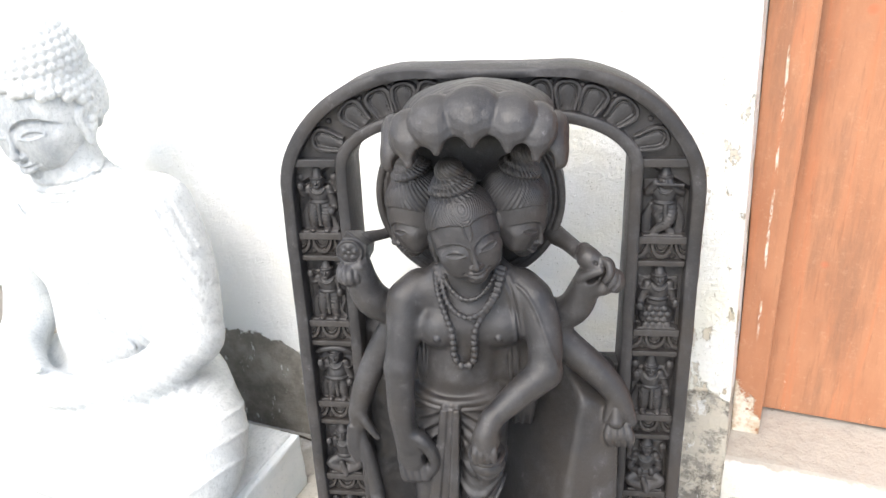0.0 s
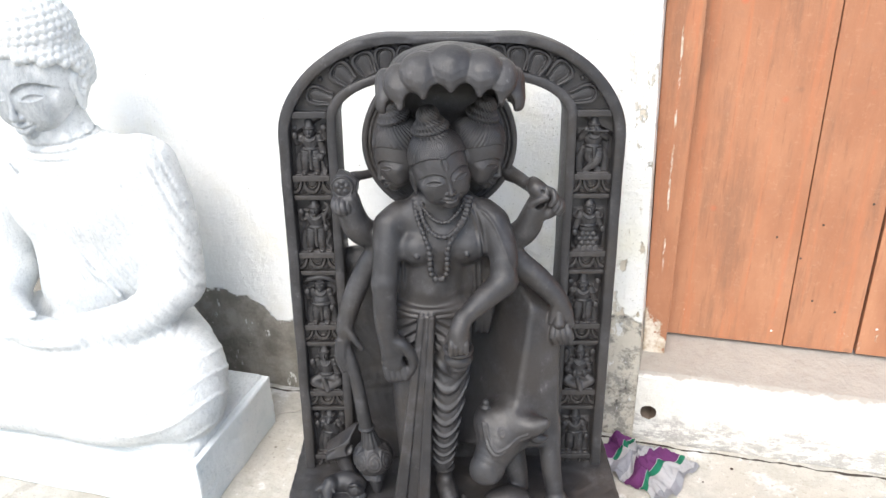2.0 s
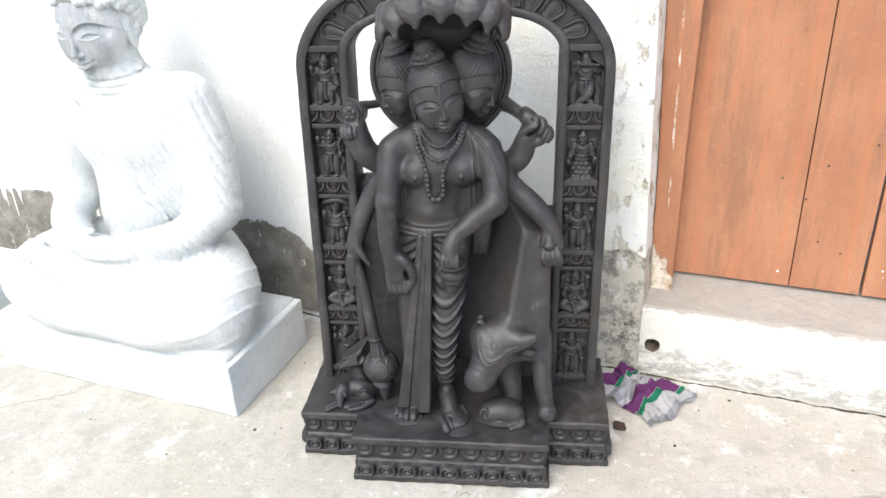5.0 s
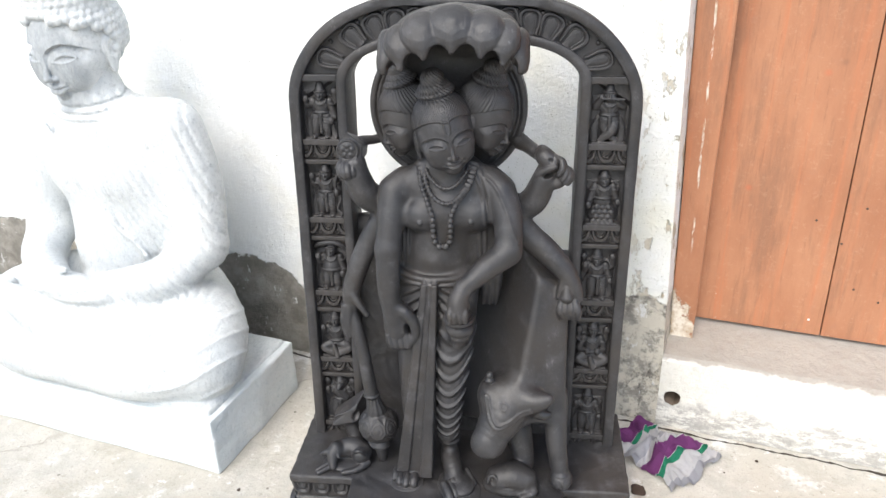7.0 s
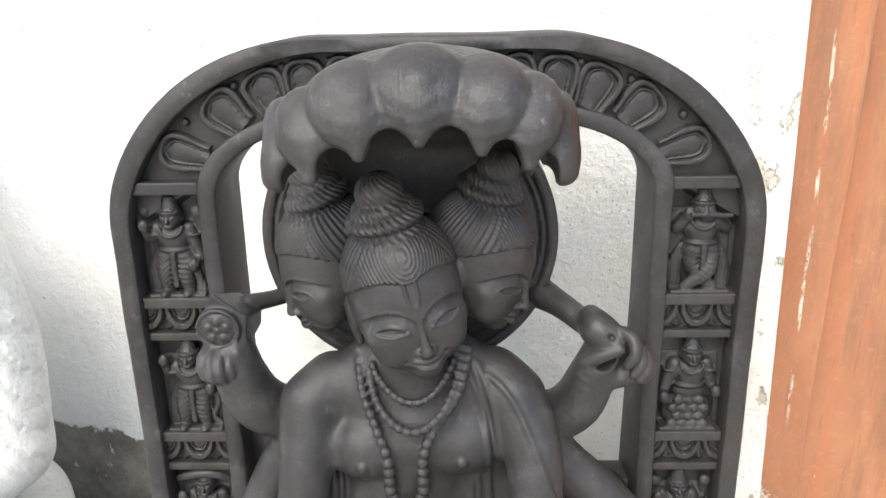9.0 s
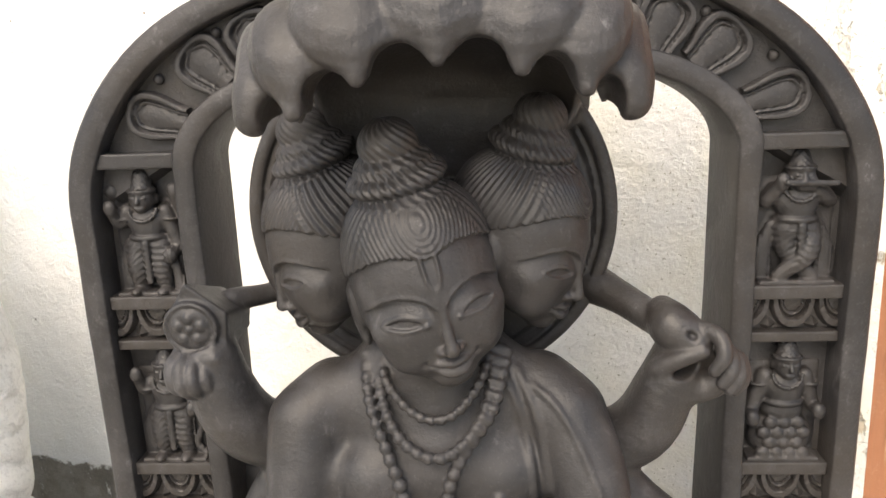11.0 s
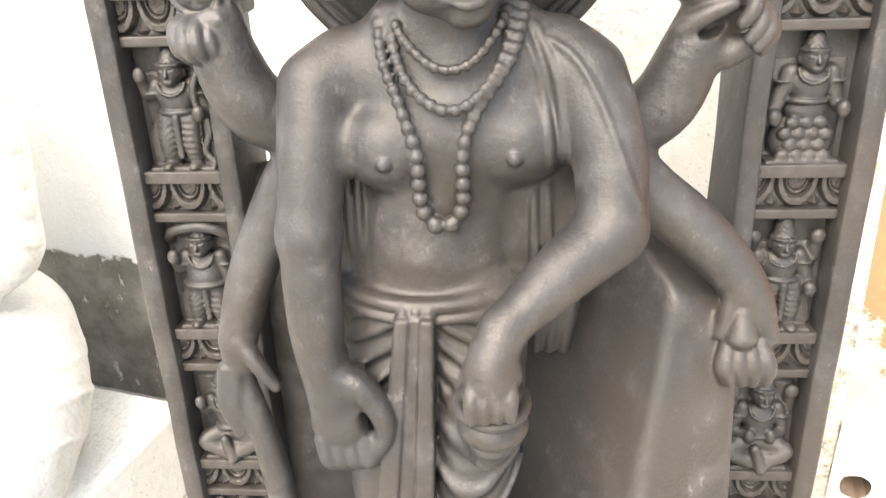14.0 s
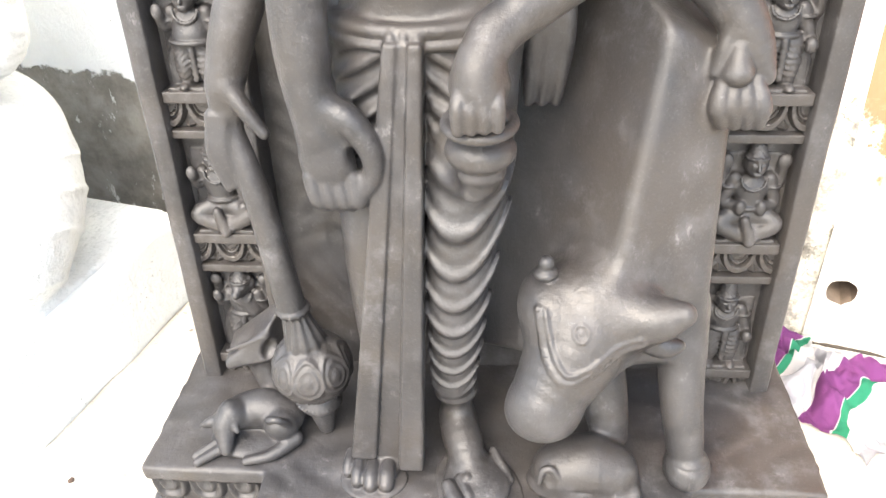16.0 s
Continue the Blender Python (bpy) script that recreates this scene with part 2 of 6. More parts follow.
def orange_wood():
    n = Nodes("orange_painted_wood")
    x, y, z = n.xyz()
    rand = n.random()
    grain = n.noise(26, 5, 0.6, stretch=(1, 1, 0.06), distort=0.6)
    patch = n.noise(5, 5, 0.65, stretch=(1.5, 1, 0.6))
    c = n.mix(n.step(patch, 0.3, 0.7), (0.335, 0.142, 0.074), (0.43, 0.205, 0.112))
    c = n.mix(n.math("MULTIPLY", n.step(grain, 0.50, 0.70), 0.5), c, (0.50, 0.165, 0.070))
    c = n.mix(n.math("MULTIPLY", n.step(n.noise(7, 7, 0.72, stretch=(1.6, 1, 0.22)), 0.50, 0.66), 0.7), c, (0.225, 0.115, 0.070))
    c = n.mix(n.math("MULTIPLY", n.step(n.noise(60, 6, 0.7, stretch=(1.4, 1, 0.12)), 0.54, 0.68), 0.45), c, (0.20, 0.095, 0.055))
    c = n.mix(n.math("MULTIPLY", n.step(n.noise(70, 7, 0.8), 0.52, 0.70), 0.35), c, (0.54, 0.32, 0.20))
    c = n.mix(n.math("MULTIPLY", n.step(n.voronoi(9), 0.10, 0.03), 0.4), c, (0.17, 0.085, 0.055))
    c = n.mix(n.math("MULTIPLY", n.step(n.noise(19, 7, 0.75), 0.55, 0.70), 0.35), c, (0.33, 0.17, 0.11))
    knot = n.step(n.voronoi(7), 0.09, 0.03)
    c = n.mix(n.math("MULTIPLY", knot, 0.55), c, (0.52, 0.12, 0.05))
    chip = n.math("MULTIPLY", n.step(n.noise(48, 6, 0.75, stretch=(1.3, 1, 0.6)), 0.64, 0.67),
                  n.step(n.math("ADD", z, n.math("MULTIPLY", n.noise(6, 3, 0.5), 0.25)), 0.47, 0.36))
    # the frame's worn arris
    line = n.step(n.math("ABSOLUTE", n.math("ADD", n.math("ADD", n.math("ADD", x, -0.376), n.math("MULTIPLY", n.math("ADD", z, -0.8), 0.02)), n.math("MULTIPLY", n.math("ADD", n.noise(8, 3, 0.5), -0.5), 0.010))), 0.0032, 0.0012)
    line = n.math("MULTIPLY", n.math("MULTIPLY", line, n.step(n.noise(40, 5, 0.7, stretch=(1, 1, 0.3)), 0.49, 0.57)), n.step(z, 0.42, 0.50))
    chip = n.math("MAXIMUM", chip, line)
    bare = n.math("ADD", n.math("ADD", z, n.math("MULTIPLY", n.math("ADD", n.noise(26, 6, 0.75), -0.5), 0.34)), n.math("MULTIPLY", n.math("ADD", x, -0.352), 1.6))
    bare = n.math("MULTIPLY", n.step(bare, 0.345, 0.315), n.step(y, 0.64, 0.62))
    chip = n.math("MAXIMUM", chip, bare)
    c = n.mix(chip, c, n.mix(n.step(n.noise(33, 6, 0.7), 0.4, 0.6), (0.72, 0.67, 0.58), (0.50, 0.40, 0.29)))
    c = n.mix(n.math("MULTIPLY", n.math("ADD", rand, -0.5), 0.14), c, (0.9, 0.45, 0.25))
    return n.finish(c, n.step(patch, 0.3, 0.7, 0.5, 0.68), ((grain, 0.0012), (n.noise(140, 3, 0.6), 0.0005), (n.math("MULTIPLY", chip, -1.0), 0.001)), 0.4)


def striped_cloth():
    """Woven cotton, banded across its own flat layout (stored in the UV map)."""
    n = Nodes("striped_cotton")
    uv = n.t.nodes.new("ShaderNodeTexCoord").outputs["UV"]
    u, v, w = n.xyz(uv)
    wave = n.math("FRACT", n.math("MULTIPLY", u, 2.6))
    purple = n.math("MULTIPLY", n.step(wave, 0.02, 0.03), n.step(wave, 0.40, 0.39))
    green = n.math("MULTIPLY", n.step(wave, 0.40, 0.41), n.step(wave, 0.50, 0.49))
    grey = n.math("MULTIPLY", n.step(wave, 0.68, 0.69), n.step(wave, 0.94, 0.93))
    c = n.mix(purple, (0.74, 0.73, 0.74), (0.26, 0.075, 0.245))
    c = n.mix(green, c, (0.04, 0.30, 0.17))
    c = n.mix(grey, c, (0.50, 0.50, 0.54))
    weave = n.math("MULTIPLY", n.math("SINE", n.math("MULTIPLY", u, 900.0)), n.math("SINE", n.math("MULTIPLY", v, 900.0)))
    return n.finish(c, 0.9, ((weave, 0.0003), (n.noise(60, 3, 0.6), 0.002)), 0.2)


def plain(name, colour, rough, scale=60.0, spread=0.25):
    n = Nodes(name)
    c = n.mix(n.noise(scale, 4, 0.6), tuple(v * (1 - spread) for v in colour), tuple(min(1, v * (1 + spread)) for v in colour))
    return n.finish(c, rough, ((n.noise(scale * 4, 3, 0.6), 0.0008),), 0.3)


FACE = (-0.984, 0.146, 0.878)
M_BLACK, M_PALE, M_PLINTH = black_stone(), pale_stone(), plinth_stone()
M_WALL, M_SILL, M_FLOOR, M_DOOR = wall_paint(), sill_paint(), floor_cement(), orange_wood()
M_CLOTH = striped_cloth()
M_DARK = plain("earthy_hollow", (0.17, 0.13, 0.10), 0.95, 40.0, 0.5)
# near-black brown that paints the shade deep inside the floor crack
M_CRACK_SHADE = plain("painted_crack_shade", (0.055, 0.045, 0.036), 0.95, 120.0, 0.5)
M_NAIL = plain("rusty_nail", (0.09, 0.06, 0.045), 0.7)
M_STAIN = plain("dark_leaf", (0.06, 0.04, 0.03), 0.8)
M_CHIP = plain("white_lump", (0.78, 0.77, 0.75), 0.9)

# ---- building tools ----
def part(name, bm, material, parent=None, label="", smooth=True):
    """Links a bmesh as one mesh object, under parent where one is given."""
    me = bpy.data.meshes.new(name)
    bm.to_mesh(me)
    bm.free()
    return part_mesh(name, me, material, parent, label, smooth)


def part_mesh(name, me, material, parent=None, label="", smooth=True):
    if not me.materials:
        me.materials.append(material)
    if smooth:
        me.polygons.foreach_set("use_smooth", [True] * len(me.polygons))
    ob = new(name, me)
    if parent:
        ob.parent = parent
    if label:
        tagged(ob, label)
    return ob


def box(bm, lo, hi, bevel=0.0, segments=2):
    """An upright box with rounded edges, added to bm. Returns its vertices."""
    m = Matrix.LocRotScale([(a + b) / 2 for a, b in zip(lo, hi)], None, [b - a for a, b in zip(lo, hi)])
    vs = bmesh.ops.create_cube(bm, size=1.0, matrix=m)["verts"]
    if bevel:
        edges = list({e for v in vs for e in v.link_edges})
        vs = bmesh.ops.bevel(bm, geom=edges, offset=bevel, segments=segments, profile=0.6, affect="EDGES")["verts"]
    return vs


def roughen(bm, amount, scale, verts=None):
    """Moves vertices along their normals by a smooth random field: hand-cut edges."""
    bm.normal_update()
    for v in verts or bm.verts:
        v.co += v.normal * (amount * noise.noise(v.co * scale))


class Clay:
    """Soft modelling: rounded forms that melt into each other in a grid of distances, and the skin over them."""

    def __init__(self, lo, hi, h):
        self.lo, self.h = np.array(lo, float), h
        self.n = np.ceil((np.array(hi) - self.lo) / h).astype(int) + 1
        self.f = np.full(self.n, 0.2, np.float32)

    def near(self, lo, hi):
        i = np.clip(np.floor((np.array(lo) - self.lo) / self.h).astype(int) - 1, 0, self.n)
        j = np.clip(np.ceil((np.array(hi) - self.lo) / self.h).astype(int) + 2, 0, self.n)
        axes = [(self.lo[a] + self.h * np.arange(i[a], j[a])).astype(np.float32) for a in range(3)]
        x, y, z = axes[0][:, None, None], axes[1][None, :, None], axes[2][None, None, :]
        return tuple(slice(a, b) for a, b in zip(i, j)), x, y, z

    def blend(self, where, d, k, cut):
        a = self.f[where]
        if a.size == 0:
            return
        if cut:
            a, d = -a, d
        t = np.clip(0.5 + 0.5 * (a - d) / k, 0, 1)
        r = a * (1 - t) + d * t - k * t * (1 - t)
        self.f[where] = -r if cut else r

    def ball(self, c, r, k=0.008, turn=None, cut=False, above=None):
        """An ellipsoid with radii r; above: (normal, offset) keeps the side of a plane through c + normal * offset."""
        r = np.array([r] * 3 if np.isscalar(r) else r, float)
        reach = (r.max() if turn is not None else r) + k
        where, x, y, z = self.near(np.array(c) - reach, np.array(c) + reach)
        x, y, z = x - c[0], y - c[1], z - c[2]
        gx, gy, gz = x, y, z
        if turn is not None:
            m = np.array(turn)
            x, y, z = (m[0][i] * gx + m[1][i] * gy + m[2][i] * gz for i in range(3))
        k0 = np.sqrt((x / r[0]) ** 2 + (y / r[1]) ** 2 + (z / r[2]) ** 2)
        k1 = np.sqrt((x / r[0] ** 2) ** 2 + (y / r[1] ** 2) ** 2 + (z / r[2] ** 2) ** 2) + 1e-9
        d = k0 * (k0 - 1) / k1
        if above:
            nn, off = above
            d = np.maximum(d, (off(gx, gy, gz) if callable(off) else off) - (nn[0] * gx + nn[1] * gy + nn[2] * gz))
        self.blend(where, d, k, cut)

    def limb(self, a, b, ra, rb, k=0.008, flat=1.0, cut=False):
        """A tapered round bar from a to b; flat below 1 squeezes it in depth."""
        a, b = np.array(a, float), np.array(b, float)
        reach = max(ra, rb) / min(1, flat) + k
        where, x, y, z = self.near(np.minimum(a, b) - reach, np.maximum(a, b) + reach)
        ab = b - a
        px, py, pz = x - a[0], y - a[1], z - a[2]
        t = np.clip((px * ab[0] + py * ab[1] + pz * ab[2]) / max(ab @ ab, 1e-12), 0, 1)
        d = np.sqrt((px - t * ab[0]) ** 2 + ((py - t * ab[1]) / flat) ** 2 + (pz - t * ab[2]) ** 2) - (ra + (rb - ra) * t)
        self.blend(where, d, k, cut)

    def tube(self, points, radii, k=0.006, flat=1.0, cut=False):
        radii = [radii] * len(points) if np.isscalar(radii) else list(radii)
        pts = np.array([list(p) + [r] for p, r in zip(points, radii)], float)
        if len(pts) > 2:  # a smooth curve through the points
            ends = np.vstack([2 * pts[0] - pts[1], pts, 2 * pts[-1] - pts[-2]])
            line = []
            for i in range(len(pts) - 1):
                a, b, c, d = ends[i:i + 4]
                for t in (0.0, 0.25, 0.5, 0.75):
                    line.append(0.5 * (2 * b + (c - a) * t + (2 * a - 5 * b + 4 * c - d) * t * t + (3 * b - a - 3 * c + d) * t ** 3))
            pts = np.array(line + [pts[-1]])
        reach = pts[:, 3].max() / min(1, flat) + k
        where, x, y, z = self.near(pts[:, :3].min(0) - reach, pts[:, :3].max(0) + reach)
        best = None
        for p, q in zip(pts, pts[1:]):
            ab = q[:3] - p[:3]
            px, py, pz = x - p[0], y - p[1], z - p[2]
            t = np.clip((px * ab[0] + py * ab[1] + pz * ab[2]) / max(ab @ ab, 1e-12), 0, 1)
            d = np.sqrt((px - t * ab[0]) ** 2 + ((py - t * ab[1]) / flat) ** 2 + (pz - t * ab[2]) ** 2) - (p[3] + (q[3] - p[3]) * t)
            best = d if best is None else np.minimum(best, d)
        self.blend(where, best, k, cut)

    def slab(self, c, half, r=0.004, k=0.004, turn=None, cut=False):
        half = np.array(half, float)
        reach = (np.linalg.norm(half) if turn is not None else half) + k
        where, x, y, z = self.near(np.array(c) - reach, np.array(c) + reach)
        x, y, z = x - c[0], y - c[1], z - c[2]
        if turn is not None:
            m = np.array(turn)
            x, y, z = (m[0][i] * x + m[1][i] * y + m[2][i] * z for i in range(3))
        qx, qy, qz = np.abs(x) - half[0] + r, np.abs(y) - half[1] + r, np.abs(z) - half[2] + r
        d = np.sqrt(np.maximum(qx, 0) ** 2 + np.maximum(qy, 0) ** 2 + np.maximum(qz, 0) ** 2) + np.minimum(np.maximum(np.maximum(qx, qy), qz), 0) - r
        self.blend(where, d, k, cut)

    def disc(self, c, radius, depth, r=0.004, k=0.004, cut=False):
        """A round plate that faces -y."""
        reach = np.array([radius, depth, radius]) + k
        where, x, y, z = self.near(np.array(c) - reach, np.array(c) + reach)
        q, w = np.sqrt((x - c[0]) ** 2 + (z - c[2]) ** 2) - radius + r, np.abs(y - c[1]) - depth + r
        d = np.sqrt(np.maximum(q, 0) ** 2 + np.maximum(w, 0) ** 2) + np.minimum(np.maximum(q, w), 0) - r
        self.blend(where, d, k, cut)

    def ring(self, c, radius, r, k=0.003, cut=False):
        """A round hoop that faces -y."""
        reach = np.array([radius + r, r, radius + r]) + k
        where, x, y, z = self.near(np.array(c) - reach, np.array(c) + reach)
        q = np.sqrt((x - c[0]) ** 2 + (z - c[2]) ** 2) - radius
        self.blend(where, np.sqrt(q ** 2 + (y - c[1]) ** 2) - r, k, cut)

    def hoop(self, c, rx, ry, r, k=0.003, cut=False):
        """A level oval hoop."""
        reach = np.array([rx + r, ry + r, r]) + k
        where, x, y, z = self.near(np.array(c) - reach, np.array(c) + reach)
        q = (np.sqrt(((x - c[0]) / rx) ** 2 + ((y - c[1]) / ry) ** 2) - 1) * min(rx, ry)
        self.blend(where, np.sqrt(q ** 2 + (z - c[2]) ** 2) - r, k, cut)

    def hull(self, lo, hi, planes, k=0.006, soft=0.01):
        """The body inside some planes (normal, point), with softened edges."""
        where, x, y, z = self.near(lo, hi)
        d = None
        for nn, p in planes:
            nn = np.array(nn, float) / np.linalg.norm(nn)
            e = nn[0] * (x - p[0]) + nn[1] * (y - p[1]) + nn[2] * (z - p[2])
            if d is None:
                d = e
            else:
                t = np.clip(0.5 + 0.5 * (e - d) / soft, 0, 1)
                d = d * (1 - t) + e * t + soft * t * (1 - t)
        self.blend(where, d, k, False)

    def ribbon(self, a, b, wa, wb, depth, r=0.003, k=0.002):
        """A flat strap from a down to b, half as wide as wa at its head and wb at its foot, facing -y."""
        a, b = np.array(a, float), np.array(b, float)
        reach = np.array([max(wa, wb), depth, 0.0]) + k
        where, x, y, z = self.near(np.minimum(a, b) - reach, np.maximum(a, b) + reach)
        t = (z - a[2]) / (b[2] - a[2])
        qx = np.abs(x - (a[0] + (b[0] - a[0]) * t)) - (wa + (wb - wa) * t) + r
        qy = np.abs(y - (a[1] + (b[1] - a[1]) * t)) - depth + r
        qz = np.abs(z - (a[2] + b[2]) / 2) - abs(a[2] - b[2]) / 2 + r + 0 * x
        d = np.sqrt(np.maximum(qx, 0) ** 2 + np.maximum(qy, 0) ** 2 + np.maximum(qz, 0) ** 2) + np.minimum(np.maximum(np.maximum(qx, qy), qz), 0) - r
        self.blend(where, d, k, False)

    def front(self, x, z):
        """The depth at which the skin is met, coming from the front at x, z."""
        i, k = (int(round((v - self.lo[a]) / self.h)) for v, a in ((x, 0), (z, 2)))
        column = self.f[i, :, k] < 0
        return self.lo[1] + self.h * int(np.argmax(column)) if column.any() else None

    def laid(self, points, r, k=0.002, sink=0.3, steps=8):
        """A cord that lies on the front of the form along points (x, z)."""
        line = []
        for i in range(len(points) - 1):
            a, b = Vector(points[i]), Vector(points[i + 1])
            p, q = Vector(points[max(0, i - 1)]), Vector(points[min(len(points) - 1, i + 2)])
            for j in range(steps):
                t = j / steps
                line.append(0.5 * ((2 * a) + (b - p) * t + (2 * p - 5 * a + 4 * b - q) * t * t + (3 * a - p - 3 * b + q) * t ** 3))
        path = [(u.x, self.front(u.x, u.y), u.y) for u in line]
        path = [(x, y + r * sink, z) for x, y, z in path if y is not None]
        for n in range(2):
            path = [path[0]] + [(b[0], (a[1] + b[1] + c[1]) / 3, b[2]) for a, b, c in zip(path, path[1:], path[2:])] + [path[-1]]
        for a, b in zip(path, path[1:]):
            self.limb(a, b, r, r, k)
        return path

    def press(self, lo, hi, fn):
        """Adds fn(x, y, z) to the distances: positive sinks the skin, negative raises it."""
        where, x, y, z = self.near(lo, hi)
        self.f[where] += fn(x, y, z).astype(np.float32)

    def skin(self, smooth=0):
        """The surface, as vertices and quads."""
        f, s = self.f, self.f < 0
        n = f.shape
        count = np.zeros(tuple(v - 1 for v in n), np.uint8)
        corners = [(i, j, k) for i in (0, 1) for j in (0, 1) for k in (0, 1)]
        for i, j, k in corners:
            count += s[i:n[0] - 1 + i, j:n[1] - 1 + j, k:n[2] - 1 + k]
        cells = np.argwhere((count > 0) & (count < 8))
        vals = {c: f[cells[:, 0] + c[0], cells[:, 1] + c[1], cells[:, 2] + c[2]] for c in corners}
        total, hits = np.zeros((len(cells), 3)), np.zeros(len(cells))
        for a in corners:
            for ax in range(3):
                if a[ax]:
                    continue
                b = tuple(v + (i == ax) for i, v in enumerate(a))
                va, vb = vals[a], vals[b]
                cross = (va < 0) != (vb < 0)
                t = np.where(cross, va / np.where(cross, va - vb, 1), 0)
                p = np.tile(np.array(a, float), (len(cells), 1))
                p[:, ax] += t
                total += p * cross[:, None]
                hits += cross
        verts = self.lo + self.h * (cells + total / hits[:, None])
        index = np.full(count.shape, -1, np.int32)
        index[tuple(cells.T)] = np.arange(len(cells))
        quads = []
        for ax in range(3):
            b, c = (ax + 1) % 3, (ax + 2) % 3
            lo = [slice(None)] * 3
            hi = [slice(None)] * 3
            lo[ax], hi[ax] = slice(0, n[ax] - 1), slice(1, n[ax])
            edge = np.argwhere(s[tuple(lo)] != s[tuple(hi)])
            ok = (edge[:, b] > 0) & (edge[:, c] > 0) & (edge[:, b] < n[b] - 1) & (edge[:, c] < n[c] - 1)
            edge = edge[ok]
            inside = s[tuple(edge.T)]
            ring = []
            for db, dc in ((-1, -1), (0, -1), (0, 0), (-1, 0)):
                e = edge.copy()
                e[:, b] += db
                e[:, c] += dc
                ring.append(index[tuple(e.T)])
            q = np.stack(ring, 1)
            q[~inside] = q[~inside][:, ::-1]
            quads.append(q)
        return verts, np.concatenate(quads)


def beads(centres, r, fine=1):
    """Small balls, as vertices and triangles."""
    bm = bmesh.new()
    bmesh.ops.create_icosphere(bm, subdivisions=fine, radius=1.0)
    v0 = np.array([v.co[:] for v in bm.verts])
    f0 = np.array([[v.index for v in f.verts] for f in bm.faces])
    bm.free()
    radii = [r] * len(centres) if np.isscalar(r) else r
    vs = [v0 * s + np.array(c) for c, s in zip(centres, radii)]
    fs = [f0 + i * len(v0) for i in range(len(vs))]
    return np.concatenate(vs), np.concatenate(fs)


def turned(verts, m):
    m = np.array(m)
    return verts @ m[:3, :3].T + m[:3, 3]


def mesh_of(name, pieces):
    """One mesh out of several (vertices, faces)."""
    verts, sizes, loops, base = [], [], [], 0
    for v, f in pieces:
        verts.append(v)
        loops.append((f + base).ravel())
        sizes.append(np.full(len(f), f.shape[1]))
        base += len(v)
    verts, loops, sizes = np.concatenate(verts), np.concatenate(loops), np.concatenate(sizes)
    me = bpy.data.meshes.new(name)
    me.vertices.add(len(verts))
    me.vertices.foreach_set("co", verts.astype(np.float32).ravel())
    me.loops.add(len(loops))
    me.loops.foreach_set("vertex_index", loops.astype(np.int32))
    me.polygons.add(len(sizes))
    me.polygons.foreach_set("loop_start", np.concatenate([[0], np.cumsum(sizes)[:-1]]).astype(np.int32))
    me.update(calc_edges=True)
    me.validate()
    return me

# ---- the setting ----
WALL_Y, DOOR_Y, SILL_Z = 0.492, 0.650, 0.205
DOOR_L, DOOR_R, DOOR_TOP = 0.332, 1.56, 2.25
FRAME_Y = 0.578


def plumb(z):
    """How far the doorway's edge strays from upright at height z."""
    return -0.033 * (z - 0.8)


